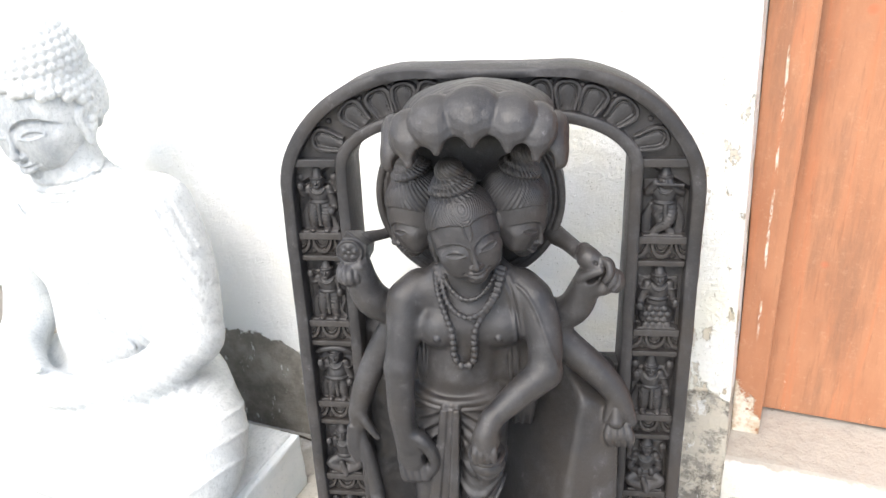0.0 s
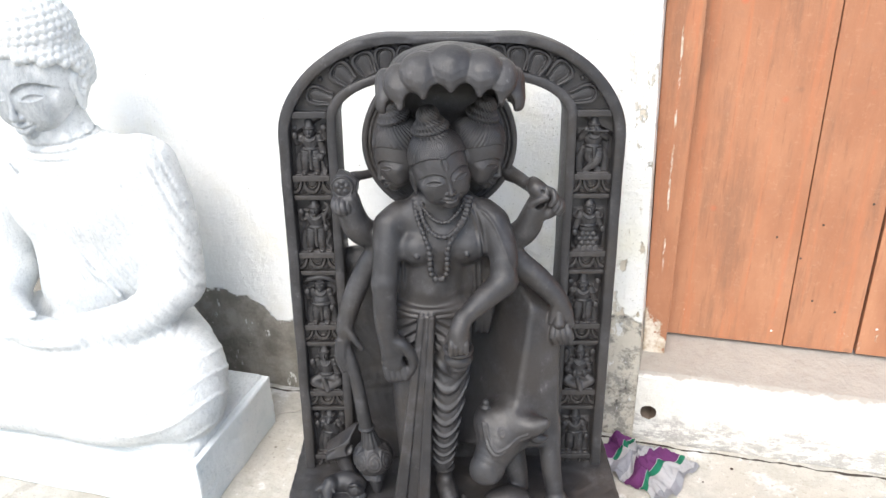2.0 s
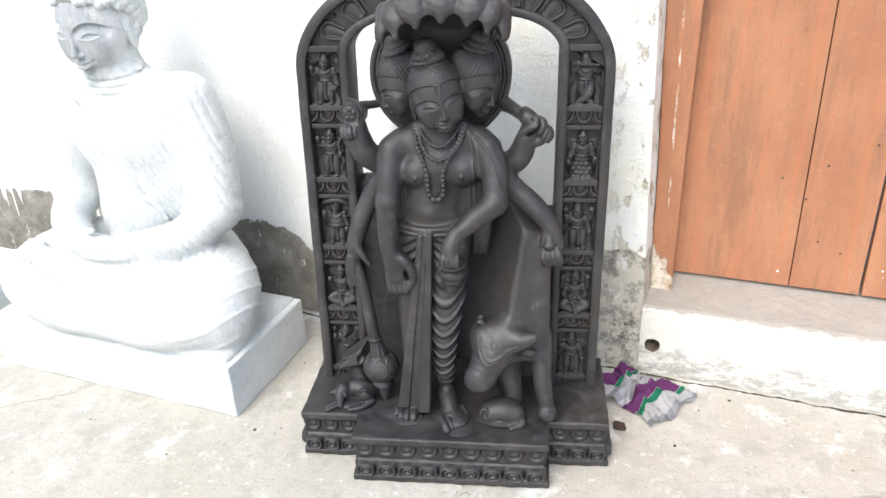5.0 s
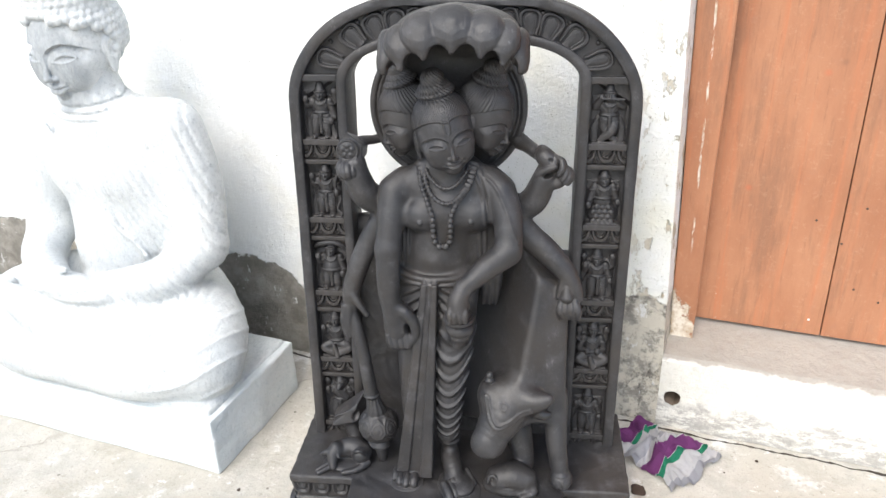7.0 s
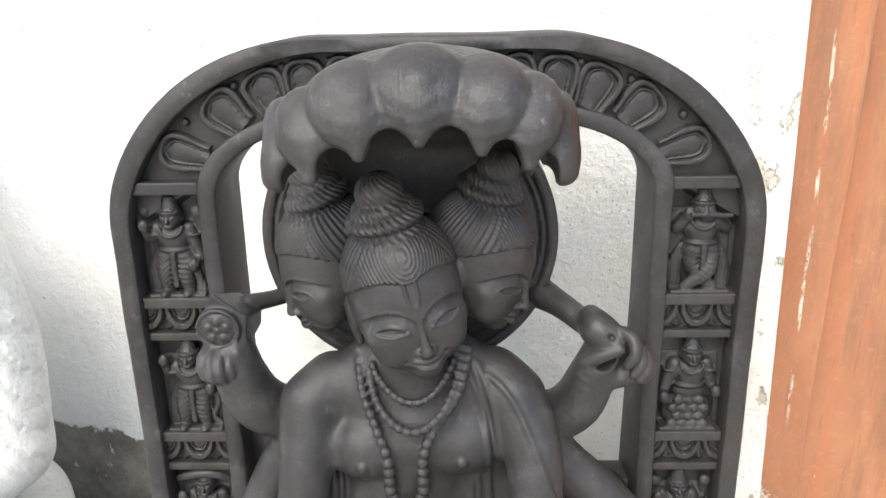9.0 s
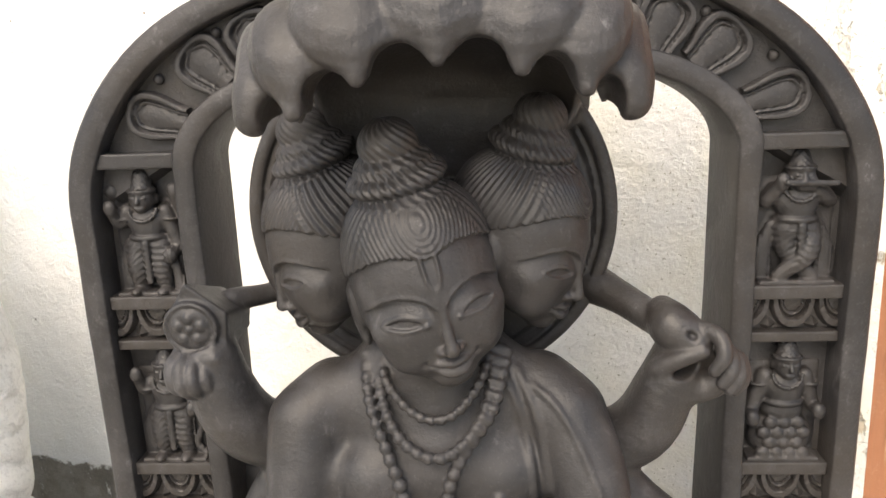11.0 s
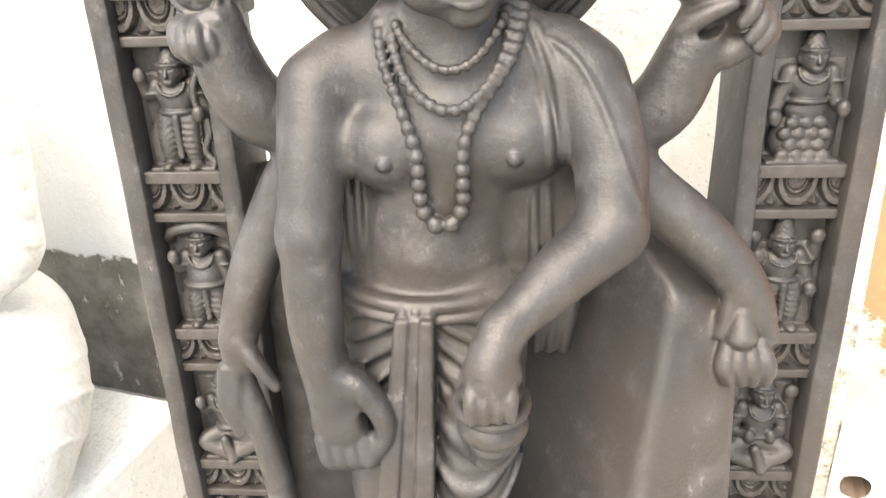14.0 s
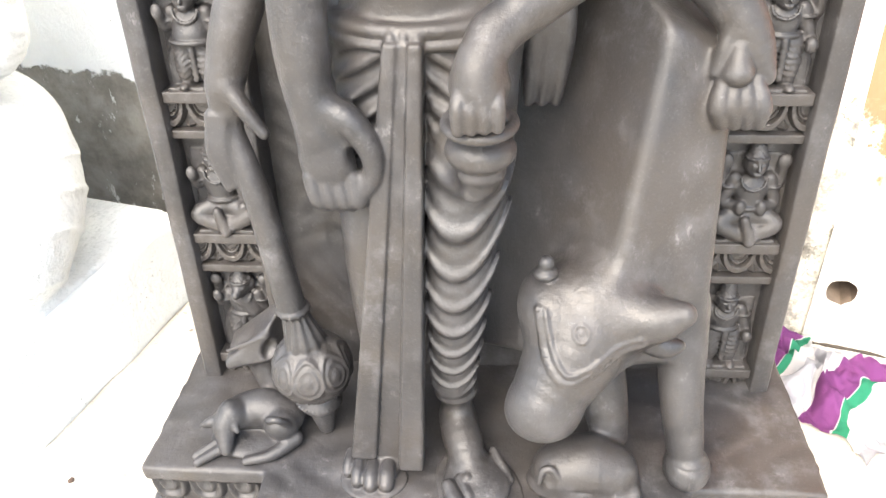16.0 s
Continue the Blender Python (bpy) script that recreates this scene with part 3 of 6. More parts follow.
def setting():
    bm = bmesh.new()
    vs = [bm.verts.new(p) for p in ((-400, -400, -0.04), (400, -400, -0.04), (400, 400, -0.04), (-400, 400, -0.04))]
    bm.faces.new(vs)
    ground = part("ground", bm, plain("dry_earth", (0.30, 0.26, 0.20), 0.95, 3.0), smooth=False)
    tagged(ground, "bare dry earth yard beyond the cement apron", "ground", kind="structure")

    # the apron: a slab whose far edge keeps an uneven gap to the wall
    bm = bmesh.new()
    xs = np.concatenate([np.arange(-5, -1.5, 0.05), np.arange(-1.5, 1.6, 0.008), np.arange(1.6, 5.001, 0.05)])
    top = []
    for x in xs:
        gap = 0.002 + 0.004 * max(0, noise.noise((x * 9, 3.1, 0))) + 0.002 * noise.noise((x * 31, 1.7, 0))
        edge = WALL_Y - (0.006 if x > DOOR_L + 0.01 else 0.0) - max(0.001, gap) - 0.004 * abs(noise.noise((x * 60, 0, 5)))
        top.append(bm.verts.new((x, edge, 0.0)))
    front = [bm.verts.new((x, -3.2, 0.0)) for x in xs]
    for i in range(len(xs) - 1):
        bm.faces.new((front[i], front[i + 1], top[i + 1], top[i]))
    rim = bmesh.ops.extrude_face_region(bm, geom=list(bm.faces))
    down = [g for g in rim["geom"] if isinstance(g, bmesh.types.BMVert)]
    bmesh.ops.translate(bm, vec=(0, 0, -0.05), verts=down)
    bmesh.ops.recalc_face_normals(bm, faces=bm.faces)
    floor = part("floor", bm, M_FLOOR, smooth=False)
    tagged(floor, "worn pale cement floor with cracks and stains", "floor", kind="structure")

    bm = bmesh.new()
    box(bm, (-6, WALL_Y, -0.05), (DOOR_L, WALL_Y + 0.25, 3.2))
    box(bm, (DOOR_R, WALL_Y, -0.05), (6, WALL_Y + 0.25, 3.2))
    box(bm, (DOOR_L, WALL_Y, DOOR_TOP), (DOOR_R, WALL_Y + 0.25, 3.2))
    for v in bm.verts:  # the doorway's edge is not quite plumb
        if abs(v.co.x - DOOR_L) < 0.001:
            v.co.x += plumb(v.co.z) + (0.016 if v.co.y > WALL_Y + 0.1 else 0.0)
    wall = part("wall_north", bm, M_WALL, smooth=False)
    tagged(wall, "limewashed wall with flaking paint and a bare grey dado", "wall", kind="structure")

    # the threshold: front face with a drain hole through it
    bm = bmesh.new()
    y0, hole = WALL_Y - 0.006, (0.385, 0.084)
    xs = np.linspace(DOOR_L + 0.020, DOOR_R - 0.004, 50)
    low = [bm.verts.new((x, y0, -0.05)) for x in xs]
    high = [bm.verts.new((x, y0 + 0.003 * noise.noise((x * 14, 0, 0)), 0.186 + 0.004 * noise.noise((x * 9, 2, 0)))) for x in xs]
    loop = low + high[::-1]
    edges = [bm.edges.new((loop[i], loop[(i + 1) % len(loop)])) for i in range(len(loop))]
    mouth = []
    for i in range(18):
        a = math.tau * i / 18
        r = 0.0195 * (1 + 0.16 * noise.noise((math.cos(a) * 2, math.sin(a) * 2, 7)))
        mouth.append(bm.verts.new((hole[0] + r * math.cos(a), y0, hole[1] + r * 1.05 * math.sin(a))))
    edges += [bm.edges.new((mouth[i], mouth[(i + 1) % 18])) for i in range(18)]
    bmesh.ops.triangle_fill(bm, use_beauty=True, edges=edges)
    deep = [bm.verts.new(v.co + Vector((0.004, 0.14, 0.004))) for v in mouth]
    inside = [bm.faces.new((mouth[i], mouth[(i + 1) % 18], deep[(i + 1) % 18], deep[i])) for i in range(18)]
    inside.append(bm.faces.new(deep))
    for f in inside:
        f.material_index = 1
    lip = [bm.verts.new((v.co.x, v.co.y + 0.016, v.co.z + 0.010)) for v in high]
    rear = [bm.verts.new((v.co.x, DOOR_Y + 0.06, 0.222)) for v in high]
    for i in range(len(xs) - 1):
        bm.faces.new((high[i], high[i + 1], lip[i + 1], lip[i]))
        bm.faces.new((lip[i], lip[i + 1], rear[i + 1], rear[i]))
    bmesh.ops.recalc_face_normals(bm, faces=bm.faces)
    sill = part("threshold", bm, M_SILL, smooth=False)
    sill.data.materials.append(M_DARK)
    tagged(sill, "raised white-washed threshold with a worn top and round drain hole", "threshold", kind="structure")

    bm = bmesh.new()
    for x0, x1 in ((DOOR_L + 0.007, 0.412), (DOOR_R - 0.068, DOOR_R)):
        box(bm, (x0, FRAME_Y, 0.195), (x1, DOOR_Y + 0.05, DOOR_TOP), 0.004)
    box(bm, (0.412, FRAME_Y, DOOR_TOP - 0.07), (DOOR_R - 0.068, DOOR_Y + 0.05, DOOR_TOP), 0.004)
    bmesh.ops.subdivide_edges(bm, edges=[e for e in bm.edges if e.calc_length() > 1.0], cuts=24, use_grid_fill=True)
    for v in bm.verts:
        v.co.x += plumb(v.co.z) if v.co.x < 0.39 else 0.0
    roughen(bm, 0.003, 6)
    jamb = part("door_frame", bm, M_DOOR, smooth=False)
    tagged(jamb, "orange painted wooden door frame with chipped paint at the foot", "door frame", kind="structure")

    door = new("door_1")
    tagged(door, "closed plank door painted faded orange", "door", kind="structure")
    x = 0.404
    for width in (0.290, 0.168, 0.245, 0.19, 0.185):
        bm = bmesh.new()
        w = min(width, DOOR_R - 0.07 - x)
        box(bm, (x + 0.0012, DOOR_Y, 0.226), (x + w - 0.0012, DOOR_Y + 0.03, DOOR_TOP - 0.072), 0.002)
        if x > 0.68 and x < 0.7:
            for v in bm.verts:
                if v.co.x > x + w - 0.01:
                    v.co.x -= 0.005 * max(0, 1 - (v.co.z - 0.2) / 0.5)
        for v in bm.verts:
            v.co.x -= 0.012 * (v.co.z - 0.5)
        part("plank", bm, M_DOOR, door, smooth=False)
        x += width
    for nx, nz in ((0.666, 0.265), (0.745, 0.36), (0.80, 0.335), (0.64, 0.52), (0.735, 0.56), (0.83, 0.62), (0.70, 0.47), (0.90, 0.30)):
        bm = bmesh.new()
        bmesh.ops.create_uvsphere(bm, u_segments=10, v_segments=6, radius=0.0030, matrix=pose(nx, DOOR_Y, nz) @ Matrix.Diagonal((1, 0.45, 1, 1)))
        part("nail", bm, M_NAIL if nz > 0.3 else M_CHIP, door)


def crack_shade_strip():
    """The broken joint between floor and wall: a dark strip on the floor stands in for its shade."""
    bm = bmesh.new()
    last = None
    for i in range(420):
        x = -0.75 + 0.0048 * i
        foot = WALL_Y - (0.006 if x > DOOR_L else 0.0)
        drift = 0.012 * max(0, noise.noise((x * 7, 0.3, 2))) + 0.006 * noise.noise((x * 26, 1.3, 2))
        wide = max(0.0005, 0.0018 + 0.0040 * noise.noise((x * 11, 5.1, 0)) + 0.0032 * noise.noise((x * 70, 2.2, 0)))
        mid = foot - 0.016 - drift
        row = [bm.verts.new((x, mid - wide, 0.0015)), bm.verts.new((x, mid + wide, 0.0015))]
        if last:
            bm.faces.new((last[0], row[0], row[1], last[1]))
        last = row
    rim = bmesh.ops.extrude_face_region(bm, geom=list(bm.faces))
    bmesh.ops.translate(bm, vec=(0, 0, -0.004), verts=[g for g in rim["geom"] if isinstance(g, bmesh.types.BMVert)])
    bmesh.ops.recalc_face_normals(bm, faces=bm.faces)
    crack = part("floor_crack", bm, M_CRACK_SHADE, smooth=False)
    tagged(crack, "thin dark strip painted as the shade in the crack along the foot of the wall", "crack", kind="structure")


setting()
crack_shade_strip()

# ---- the black stele: plinth, arched frame, niches ----
STELE = pose(0.0015, -0.001, 0, 0, 0, 14.6)
RIM_V, NICHE_V, ARCH_V, BACK_V = 0.140, 0.170, 0.159, 0.225
PLINTH_TOP = 0.120

stele = new("carved_stele")
stele.matrix_world = STELE
# the slab leans back a little
LEAN = Matrix.Translation((0, RIM_V, PLINTH_TOP)) @ Matrix.Rotation(radians(0.55), 4, "Y") @ Matrix.Rotation(radians(-3.5), 4, "X") @ Matrix.Translation((0, -RIM_V, -PLINTH_TOP))
tagged(stele, "black stone stele with arched frame and carved standing figure", "stele")


def outline(kind, s, side=1):
    """A point (u, z) on one of the frame's four edges: 0 outer, 1 outer rim, 2 inner rim, 3 opening. s: 0-1 jamb, 1-2 bend, 2-3 crown."""
    w = (0.3265, 0.3060, 0.2335, 0.2155)[kind]
    top = (1.0475, 1.0330, 0.9860, 0.9680)[kind]
    rx = (0.212, 0.206, 0.143, 0.120)[kind]
    rz = (0.186, 0.177, 0.084, 0.070)[kind]
    if s <= 1:
        u, z = w, 0.112 + (top - rz - 0.112) * s
    elif s <= 2:
        a = (s - 1) * math.pi / 2
        u, z = w - rx + rx * math.cos(a) ** 1.06, top - rz + rz * math.sin(a) ** 1.06
    else:
        u, z = (w - rx) * (3 - s), top
    return side * u, z


def stele_frame():
    samples = [i / 24 for i in range(24)] + [1 + i / 22 for i in range(22)] + [2 + i / 8 for i in range(9)]
    path = [(s, -1) for s in samples] + [(s, 1) for s in reversed(samples[:-1])]
    profile = ((0, BACK_V, 0), (0, RIM_V + 0.003, 0), (0, RIM_V, 0.003), (1, RIM_V, -0.0015), (1, RIM_V + 0.0015, 0), (1, NICHE_V, 0),
               (2, NICHE_V, 0), (2, RIM_V + 0.0015, 0), (2, RIM_V, -0.0015), (3, RIM_V, 0.002), (3, RIM_V + 0.002, 0), (3, BACK_V, 0))
    bm = bmesh.new()
    rows = []
    for s, side in path:
        row = []
        for kind, v, pull in profile:
            u, z = outline(kind, s, side)
            if v == NICHE_V and s > 1.03:
                v = ARCH_V
            if pull:  # towards the next edge inwards (positive) or outwards
                other = outline(min(3, kind + 1) if kind in (0, 2) else kind - 1, s, side)
                d = Vector((other[0] - u, other[1] - z)).normalized() * abs(pull)
                if kind == 3:
                    o = outline(2, s, side)
                    d = Vector((o[0] - u, o[1] - z)).normalized() * abs(pull)
                u, z = u + d.x, z + d.y
            wob = noise.noise_vector((u * 14, v * 14, z * 14)) * 0.0016
            row.append(bm.verts.new((u + wob.x, v + wob.y * 0.6, z + wob.z)))
        rows.append(row)
    for a, b in zip(rows, rows[1:]):
        for i in range(len(profile)):
            j = (i + 1) % len(profile)
            bm.faces.new((a[i], a[j], b[j], b[i]))
    bmesh.ops.recalc_face_normals(bm, faces=bm.faces)
    for e in bm.edges:
        e.smooth = not (e.is_manifold and e.calc_face_angle(0) > radians(50))
    ob = part("arch_frame", bm, M_BLACK, stele, "arched black stone frame with raised rims")
    ob.matrix_local = LEAN
    return ob


def bump(r, lo, hi):
    """A rounded ridge over lo < r < hi."""
    return math.sin(math.pi * (r - lo) / (hi - lo)) ** 0.7 if lo < r < hi else 0.0


def petal_height(r, rims):
    """Height across a lotus petal, r = 0 at its heart and 1 at its border: a broad band, a groove, a thin rim, a sunk heart."""
    if r > 1:
        return 0.0
    if r > 0.66:
        return 0.40 * (r < 0.9) + 0.60 * min(1.0, (r - 0.66) / 0.05) ** 0.6 if r < 0.9 else min(1.0, (1 - r) / 0.08) ** 0.6
    if r > 0.44 and rims > 1:
        return 0.40 + 0.34 * bump(r, 0.46, 0.62)
    return 0.40 + 0.30 * math.cos(r / 0.66 * math.pi / 2) ** 0.8


def relief_petal(name, width, height, depth, rims=2, heart=0.6):
    """A lotus petal in low relief, foot at the origin, growing in +z, facing -y."""
    bm = bmesh.new()
    nu, nv = 44, 48
    grid = []
    for j in range(nv + 1):
        z = height * 1.02 * j / nv
        row = []
        for i in range(nu + 1):
            x = width * 1.04 * (i / nu - 0.5)
            t = min(1.0, z / (heart * height))
            half = width / 2 * (0.70 + 0.30 * t * t * (3 - 2 * t))
            if z < heart * height:
                r = abs(x) / half
            else:
                r = ((abs(x) / (width / 2)) ** 2.5 + ((z - heart * height) / ((1 - heart) * height)) ** 2.5) ** 0.4
            # the inner lines bend up to a small point
            if r < 0.66 and z > heart * height:
                r = max(0.0, r - 0.10 * math.exp(-(x / (0.07 * width)) ** 2) * min(1, r / 0.4))
            row.append((bm.verts.new((x, -depth * petal_height(r, rims), z)), r))
        grid.append(row)
    for j in range(nv):
        for i in range(nu):
            quad = (grid[j][i], grid[j][i + 1], grid[j + 1][i + 1], grid[j + 1][i])
            if min(q[1] for q in quad) < 1.02:
                bm.faces.new([q[0] for q in quad])
    bmesh.ops.delete(bm, geom=[v for v in bm.verts if not v.link_faces], context="VERTS")
    me = bpy.data.meshes.new(name)
    bm.to_mesh(me)
    bm.free()
    return me


def cushion_petal(name, width, height, depth, hang=False):
    """A rounded, nested lotus cushion of a base course; hang: open at its top edge."""
    bm = bmesh.new()
    nu, nv, grid = 26, 22, []
    for j in range(nv + 1):
        row = []
        for i in range(nu + 1):
            x, z = width * (i / nu - 0.5), height * j / nv
            dz = abs(z - height / 2) / (height / 2) if not hang else (height - z) / height
            r = ((abs(x) / (width / 2)) ** 2.8 + dz ** 2.8) ** (1 / 2.8)
            h = 0.0
            if r < 1:
                h = (1 - r ** 5) * 0.55 + 0.30 * bump(r, 0.62, 0.98) - 0.22 * bump(r, 0.48, 0.66) + 0.12 * bump(r, 0.25, 0.5) - 0.25 * max(0, 1 - r / 0.28)
            row.append(bm.verts.new((x, -depth * h, z)))
        grid.append(row)
    for j in range(nv):
        for i in range(nu):
            bm.faces.new((grid[j][i], grid[j][i + 1], grid[j + 1][i + 1], grid[j + 1][i]))
    me = bpy.data.meshes.new(name)
    bm.to_mesh(me)
    bm.free()
    return me


def arch_petals(frame_ob):
    mesh = relief_petal("arch_petal", 0.043, 0.060, 0.0110, 2, 0.60)
    stud = bmesh.new()
    bmesh.ops.create_uvsphere(stud, u_segments=10, v_segments=6, radius=0.0045)
    stud_mesh = bpy.data.meshes.new("stud")
    stud.to_mesh(stud_mesh)
    stud.free()
    def spoke(kind, degrees):
        # the point of an edge that lies in that direction from the bend's centre
        return min((outline(kind, 1 + i / 160) for i in range(-40, 320)), key=lambda p: abs(math.atan2(p[1] - 0.905, p[0] - 0.115) - radians(degrees)))

    for side in (-1, 1):
        for degrees, wide in ((15, 0.92), (41, 1.1), (65, 1.08), (87, 1.0), (107, 0.92), (129, 0.9)):
            (ou, oz), (iu, iz) = spoke(1, degrees), spoke(2, degrees)
            up = Vector((side * (ou - iu), oz - iz))
            m = Matrix.Translation((side * iu, ARCH_V + 0.001, iz)) @ Matrix.Rotation(math.atan2(up.x, up.y), 4, "Y") @ Matrix.Diagonal((wide, 1.0, up.length / 0.060 * 0.95, 1))
            part_mesh("arch_petal", mesh, M_BLACK, frame_ob).matrix_local = m
            (ou, oz), (iu, iz) = spoke(1, degrees + 12), spoke(2, degrees + 12)
            p = (side * (ou * 0.84 + iu * 0.16), ARCH_V - 0.002, oz * 0.84 + iz * 0.16)
            part_mesh("stud", stud_mesh, M_BLACK, frame_ob).matrix_local = Matrix.Translation(p)


def shelf_mesh(width, band, lip=0.012):
    """A niche shelf: a projecting lip over a band of lotus petals and a thin foot."""
    bm = bmesh.new()
    w = width / 2
    # the band: half lotus flowers hanging from the lip, small lozenges between them
    nu, nv, grid = 72, 26, []
    for j in range(nv + 1):
        z = band * j / nv
        row = []
        for i in range(nu + 1):
            x = width * (i / nu - 0.5)
            near = min((-0.036, 0.0, 0.036), key=lambda c: abs(x - c))
            r = math.hypot((x - near) / 0.0180, z / (band * 0.95))
            d = min(abs(x - 0.018), abs(x + 0.018)) / 0.0065 + abs(z - band * 0.84) / (band * 0.24)
            h = max(petal_height(r, 2), 0.75 * max(0.0, 1 - d))
            wob = 0.06 * noise.noise((x * 300, z * 300, 2.5))
            row.append(bm.verts.new((x, -0.0095 - 0.0085 * (h + wob), -lip - z)))
        grid.append(row)
    for j in range(nv):
        for i in range(nu):
            bm.faces.new((grid[j][i], grid[j][i + 1], grid[j + 1][i + 1], grid[j + 1][i]))
    for lo, hi, bev in (((-w, -0.024, -lip), (w, 0.004, 0), 0.0018), ((-w, -0.008, -lip - band), (w, 0.004, -lip + 0.001), 0.0), ((-w, -0.021, -lip - band - 0.008), (w, 0.004, -lip - band + 0.001), 0.0018)):
        box(bm, lo, hi, bev)
    bmesh.ops.recalc_face_normals(bm, faces=bm.faces)
    me = bpy.data.meshes.new("niche_shelf")
    bm.to_mesh(me)
    bm.free()
    return me


SHELF_TOPS = (0.789, 0.630, 0.469, 0.311, 0.148)


def niche_centre(z, side):
    return side * (outline(1, 0, 1)[0] + outline(2, 0, 1)[0]) / 2


def shelves(frame_ob):
    mesh = shelf_mesh(0.072, 0.030)
    for side in (-1, 1):
        for z in SHELF_TOPS:
            part_mesh("niche_shelf", mesh, M_BLACK, frame_ob, smooth=False).matrix_local = Matrix.Translation((niche_centre(z, side), NICHE_V, z))
        bm = bmesh.new()
        c = niche_centre(0.9, side)
        box(bm, (c - 0.037, NICHE_V - 0.026, 0.899), (c + 0.037, NICHE_V + 0.004, 0.912), 0.002)
        part("niche_lintel", bm, M_BLACK, frame_ob, smooth=False)


def niche_figure(style, seed):
    """A little carved figure, about a hand's width high, standing at the origin and facing -y."""
    rnd = random.Random(seed)
    c = Clay((-0.037, -0.036, -0.003), (0.037, 0.009, 0.118), 0.0013)
    lean = rnd.uniform(-0.003, 0.003)
    low = style in ("squat", "lotus")
    hip, chest, head = (0.028, 0.056, 0.083) if low else (0.038, 0.064, 0.088) if style == "stout" else (0.046, 0.070, 0.092)
    belly = (0.0185, 0.016) if style == "stout" else (0.0125, 0.0105)
    # trunk
    c.ball((lean, -0.007, chest), (0.0175, 0.0120, 0.0150), 0.006)
    c.ball((lean * 0.5, -0.008, (chest + hip) / 2), (belly[0], belly[1], 0.014), 0.006)
    c.ball((0, -0.007, hip), (0.0170, 0.0125, 0.0105), 0.005)
    c.limb((lean, -0.009, chest + 0.009), (lean, -0.009, head - 0.004), 0.0062, 0.0062, 0.003)
    # head with crown, brow, nose, mouth
    beast = style in ("boar", "lion")
    c.ball((lean, -0.0125, head), (0.0108, 0.0112, 0.0125), 0.002)
    c.ball((lean, -0.0190, head - 0.0085), (0.0052, 0.0045, 0.0040), 0.003)
    for s in (-1, 1):
        c.ball((lean + s * 0.0046, -0.0238, head + 0.0018), (0.0036, 0.0026, 0.0019), 0.001, cut=True)
        c.ball((lean + s * 0.0046, -0.0218, head + 0.0014), (0.0026, 0.0016, 0.0010), 0.0006)
        c.ball((lean + s * 0.0102, -0.008, head - 0.001), (0.0022, 0.004, 0.0055), 0.0015)
    c.limb((lean, -0.0228, head + 0.003), (lean, -0.0252, head - 0.0028), 0.0012, 0.0021, 0.0012)
    c.limb((lean - 0.0026, -0.0228, head - 0.0072), (lean + 0.0026, -0.0228, head - 0.0072), 0.0014, 0.0014, 0.001)
    c.limb((lean - 0.003, -0.0225, head - 0.0066), (lean + 0.003, -0.0225, head - 0.0066), 0.0008, 0.0008, 0.0008, cut=True)
    if beast:
        c.limb((lean, -0.018, head - 0.001), (lean - 0.002, -0.028, head - 0.005), 0.0068, 0.0048, 0.004)
        c.ball((lean, -0.007, head + 0.002), (0.0155, 0.008, 0.0140), 0.003)
    tall = {"axe": 0.014, "plain": 0.016, "four": 0.016}.get(style, 0.010)
    c.limb((lean, -0.0100, head + 0.008), (lean, -0.0090, head + 0.006 + tall), 0.0096, 0.0074, 0.0015)
    c.hoop((lean, -0.0115, head + 0.0068), 0.0104, 0.0108, 0.0019, 0.001)
    c.press((-0.03, -0.03, head + 0.009), (0.03, 0.005, 0.118), lambda x, y, z: 0.0007 * np.sin(x * 1500) * np.sin(z * 1300) + 0 * y)
    # legs
    if low:
        for s in (-1, 1):
            c.tube([(s * 0.007, -0.007, hip), (s * 0.026, -0.017, hip - 0.008), (s * 0.006, -0.021, 0.008)], [0.0105, 0.0095, 0.0065], 0.004)
        c.ball((0, -0.010, 0.012), (0.026, 0.014, 0.010), 0.005)
        c.limb((-0.004, -0.024, hip - 0.002), (0.003, -0.027, 0.004), 0.0050, 0.0060, 0.003)
    elif style == "crossed":
        c.tube([(-0.007, -0.006, hip), (-0.005, -0.009, 0.026), (0.013, -0.012, 0.005)], [0.0110, 0.0090, 0.0058], 0.004)
        c.tube([(0.009, -0.006, hip), (0.007, -0.016, 0.026), (-0.013, -0.014, 0.006)], [0.0110, 0.0090, 0.0058], 0.003)
    elif style == "coils":
        c.ball((0, -0.006, 0.020), (0.027, 0.012, 0.024), 0.003)
        for i in range(4):
            for j in range(4 - (i % 2)):
                c.ball((-0.0165 + 0.011 * j + 0.0055 * (i % 2), -0.0155, 0.006 + 0.0100 * i), (0.0062, 0.0050, 0.0058), 0.0008)
    else:
        for s in (-1, 1):
            x = s * 0.0092
            c.tube([(x, -0.007, hip), (x * 1.12, -0.012, hip * 0.52), (x * 1.15, -0.008, 0.006)], [0.0112, 0.0092, 0.0064], 0.002)
            c.ball((x * 1.3, -0.016, 0.0038), (0.0055, 0.0110, 0.0042), 0.002)
            c.hoop((x * 1.15, -0.008, 0.011), 0.0066, 0.0066, 0.0016, 0.001)
    # arms
    pairs = {"bow": ((-0.025, 0.088), (0.022, 0.056)), "flute": ((-0.018, 0.088), (0.004, 0.088)), "crossed": ((-0.016, 0.086), (0.005, 0.085)),
             "coils": ((-0.027, 0.043), (0.027, 0.050)), "axe": ((-0.026, 0.082), (0.021, 0.040)), "lotus": ((-0.010, 0.040), (0.010, 0.040))}.get(style, ((-0.025, chest + 0.010), (0.024, hip + 0.002)))
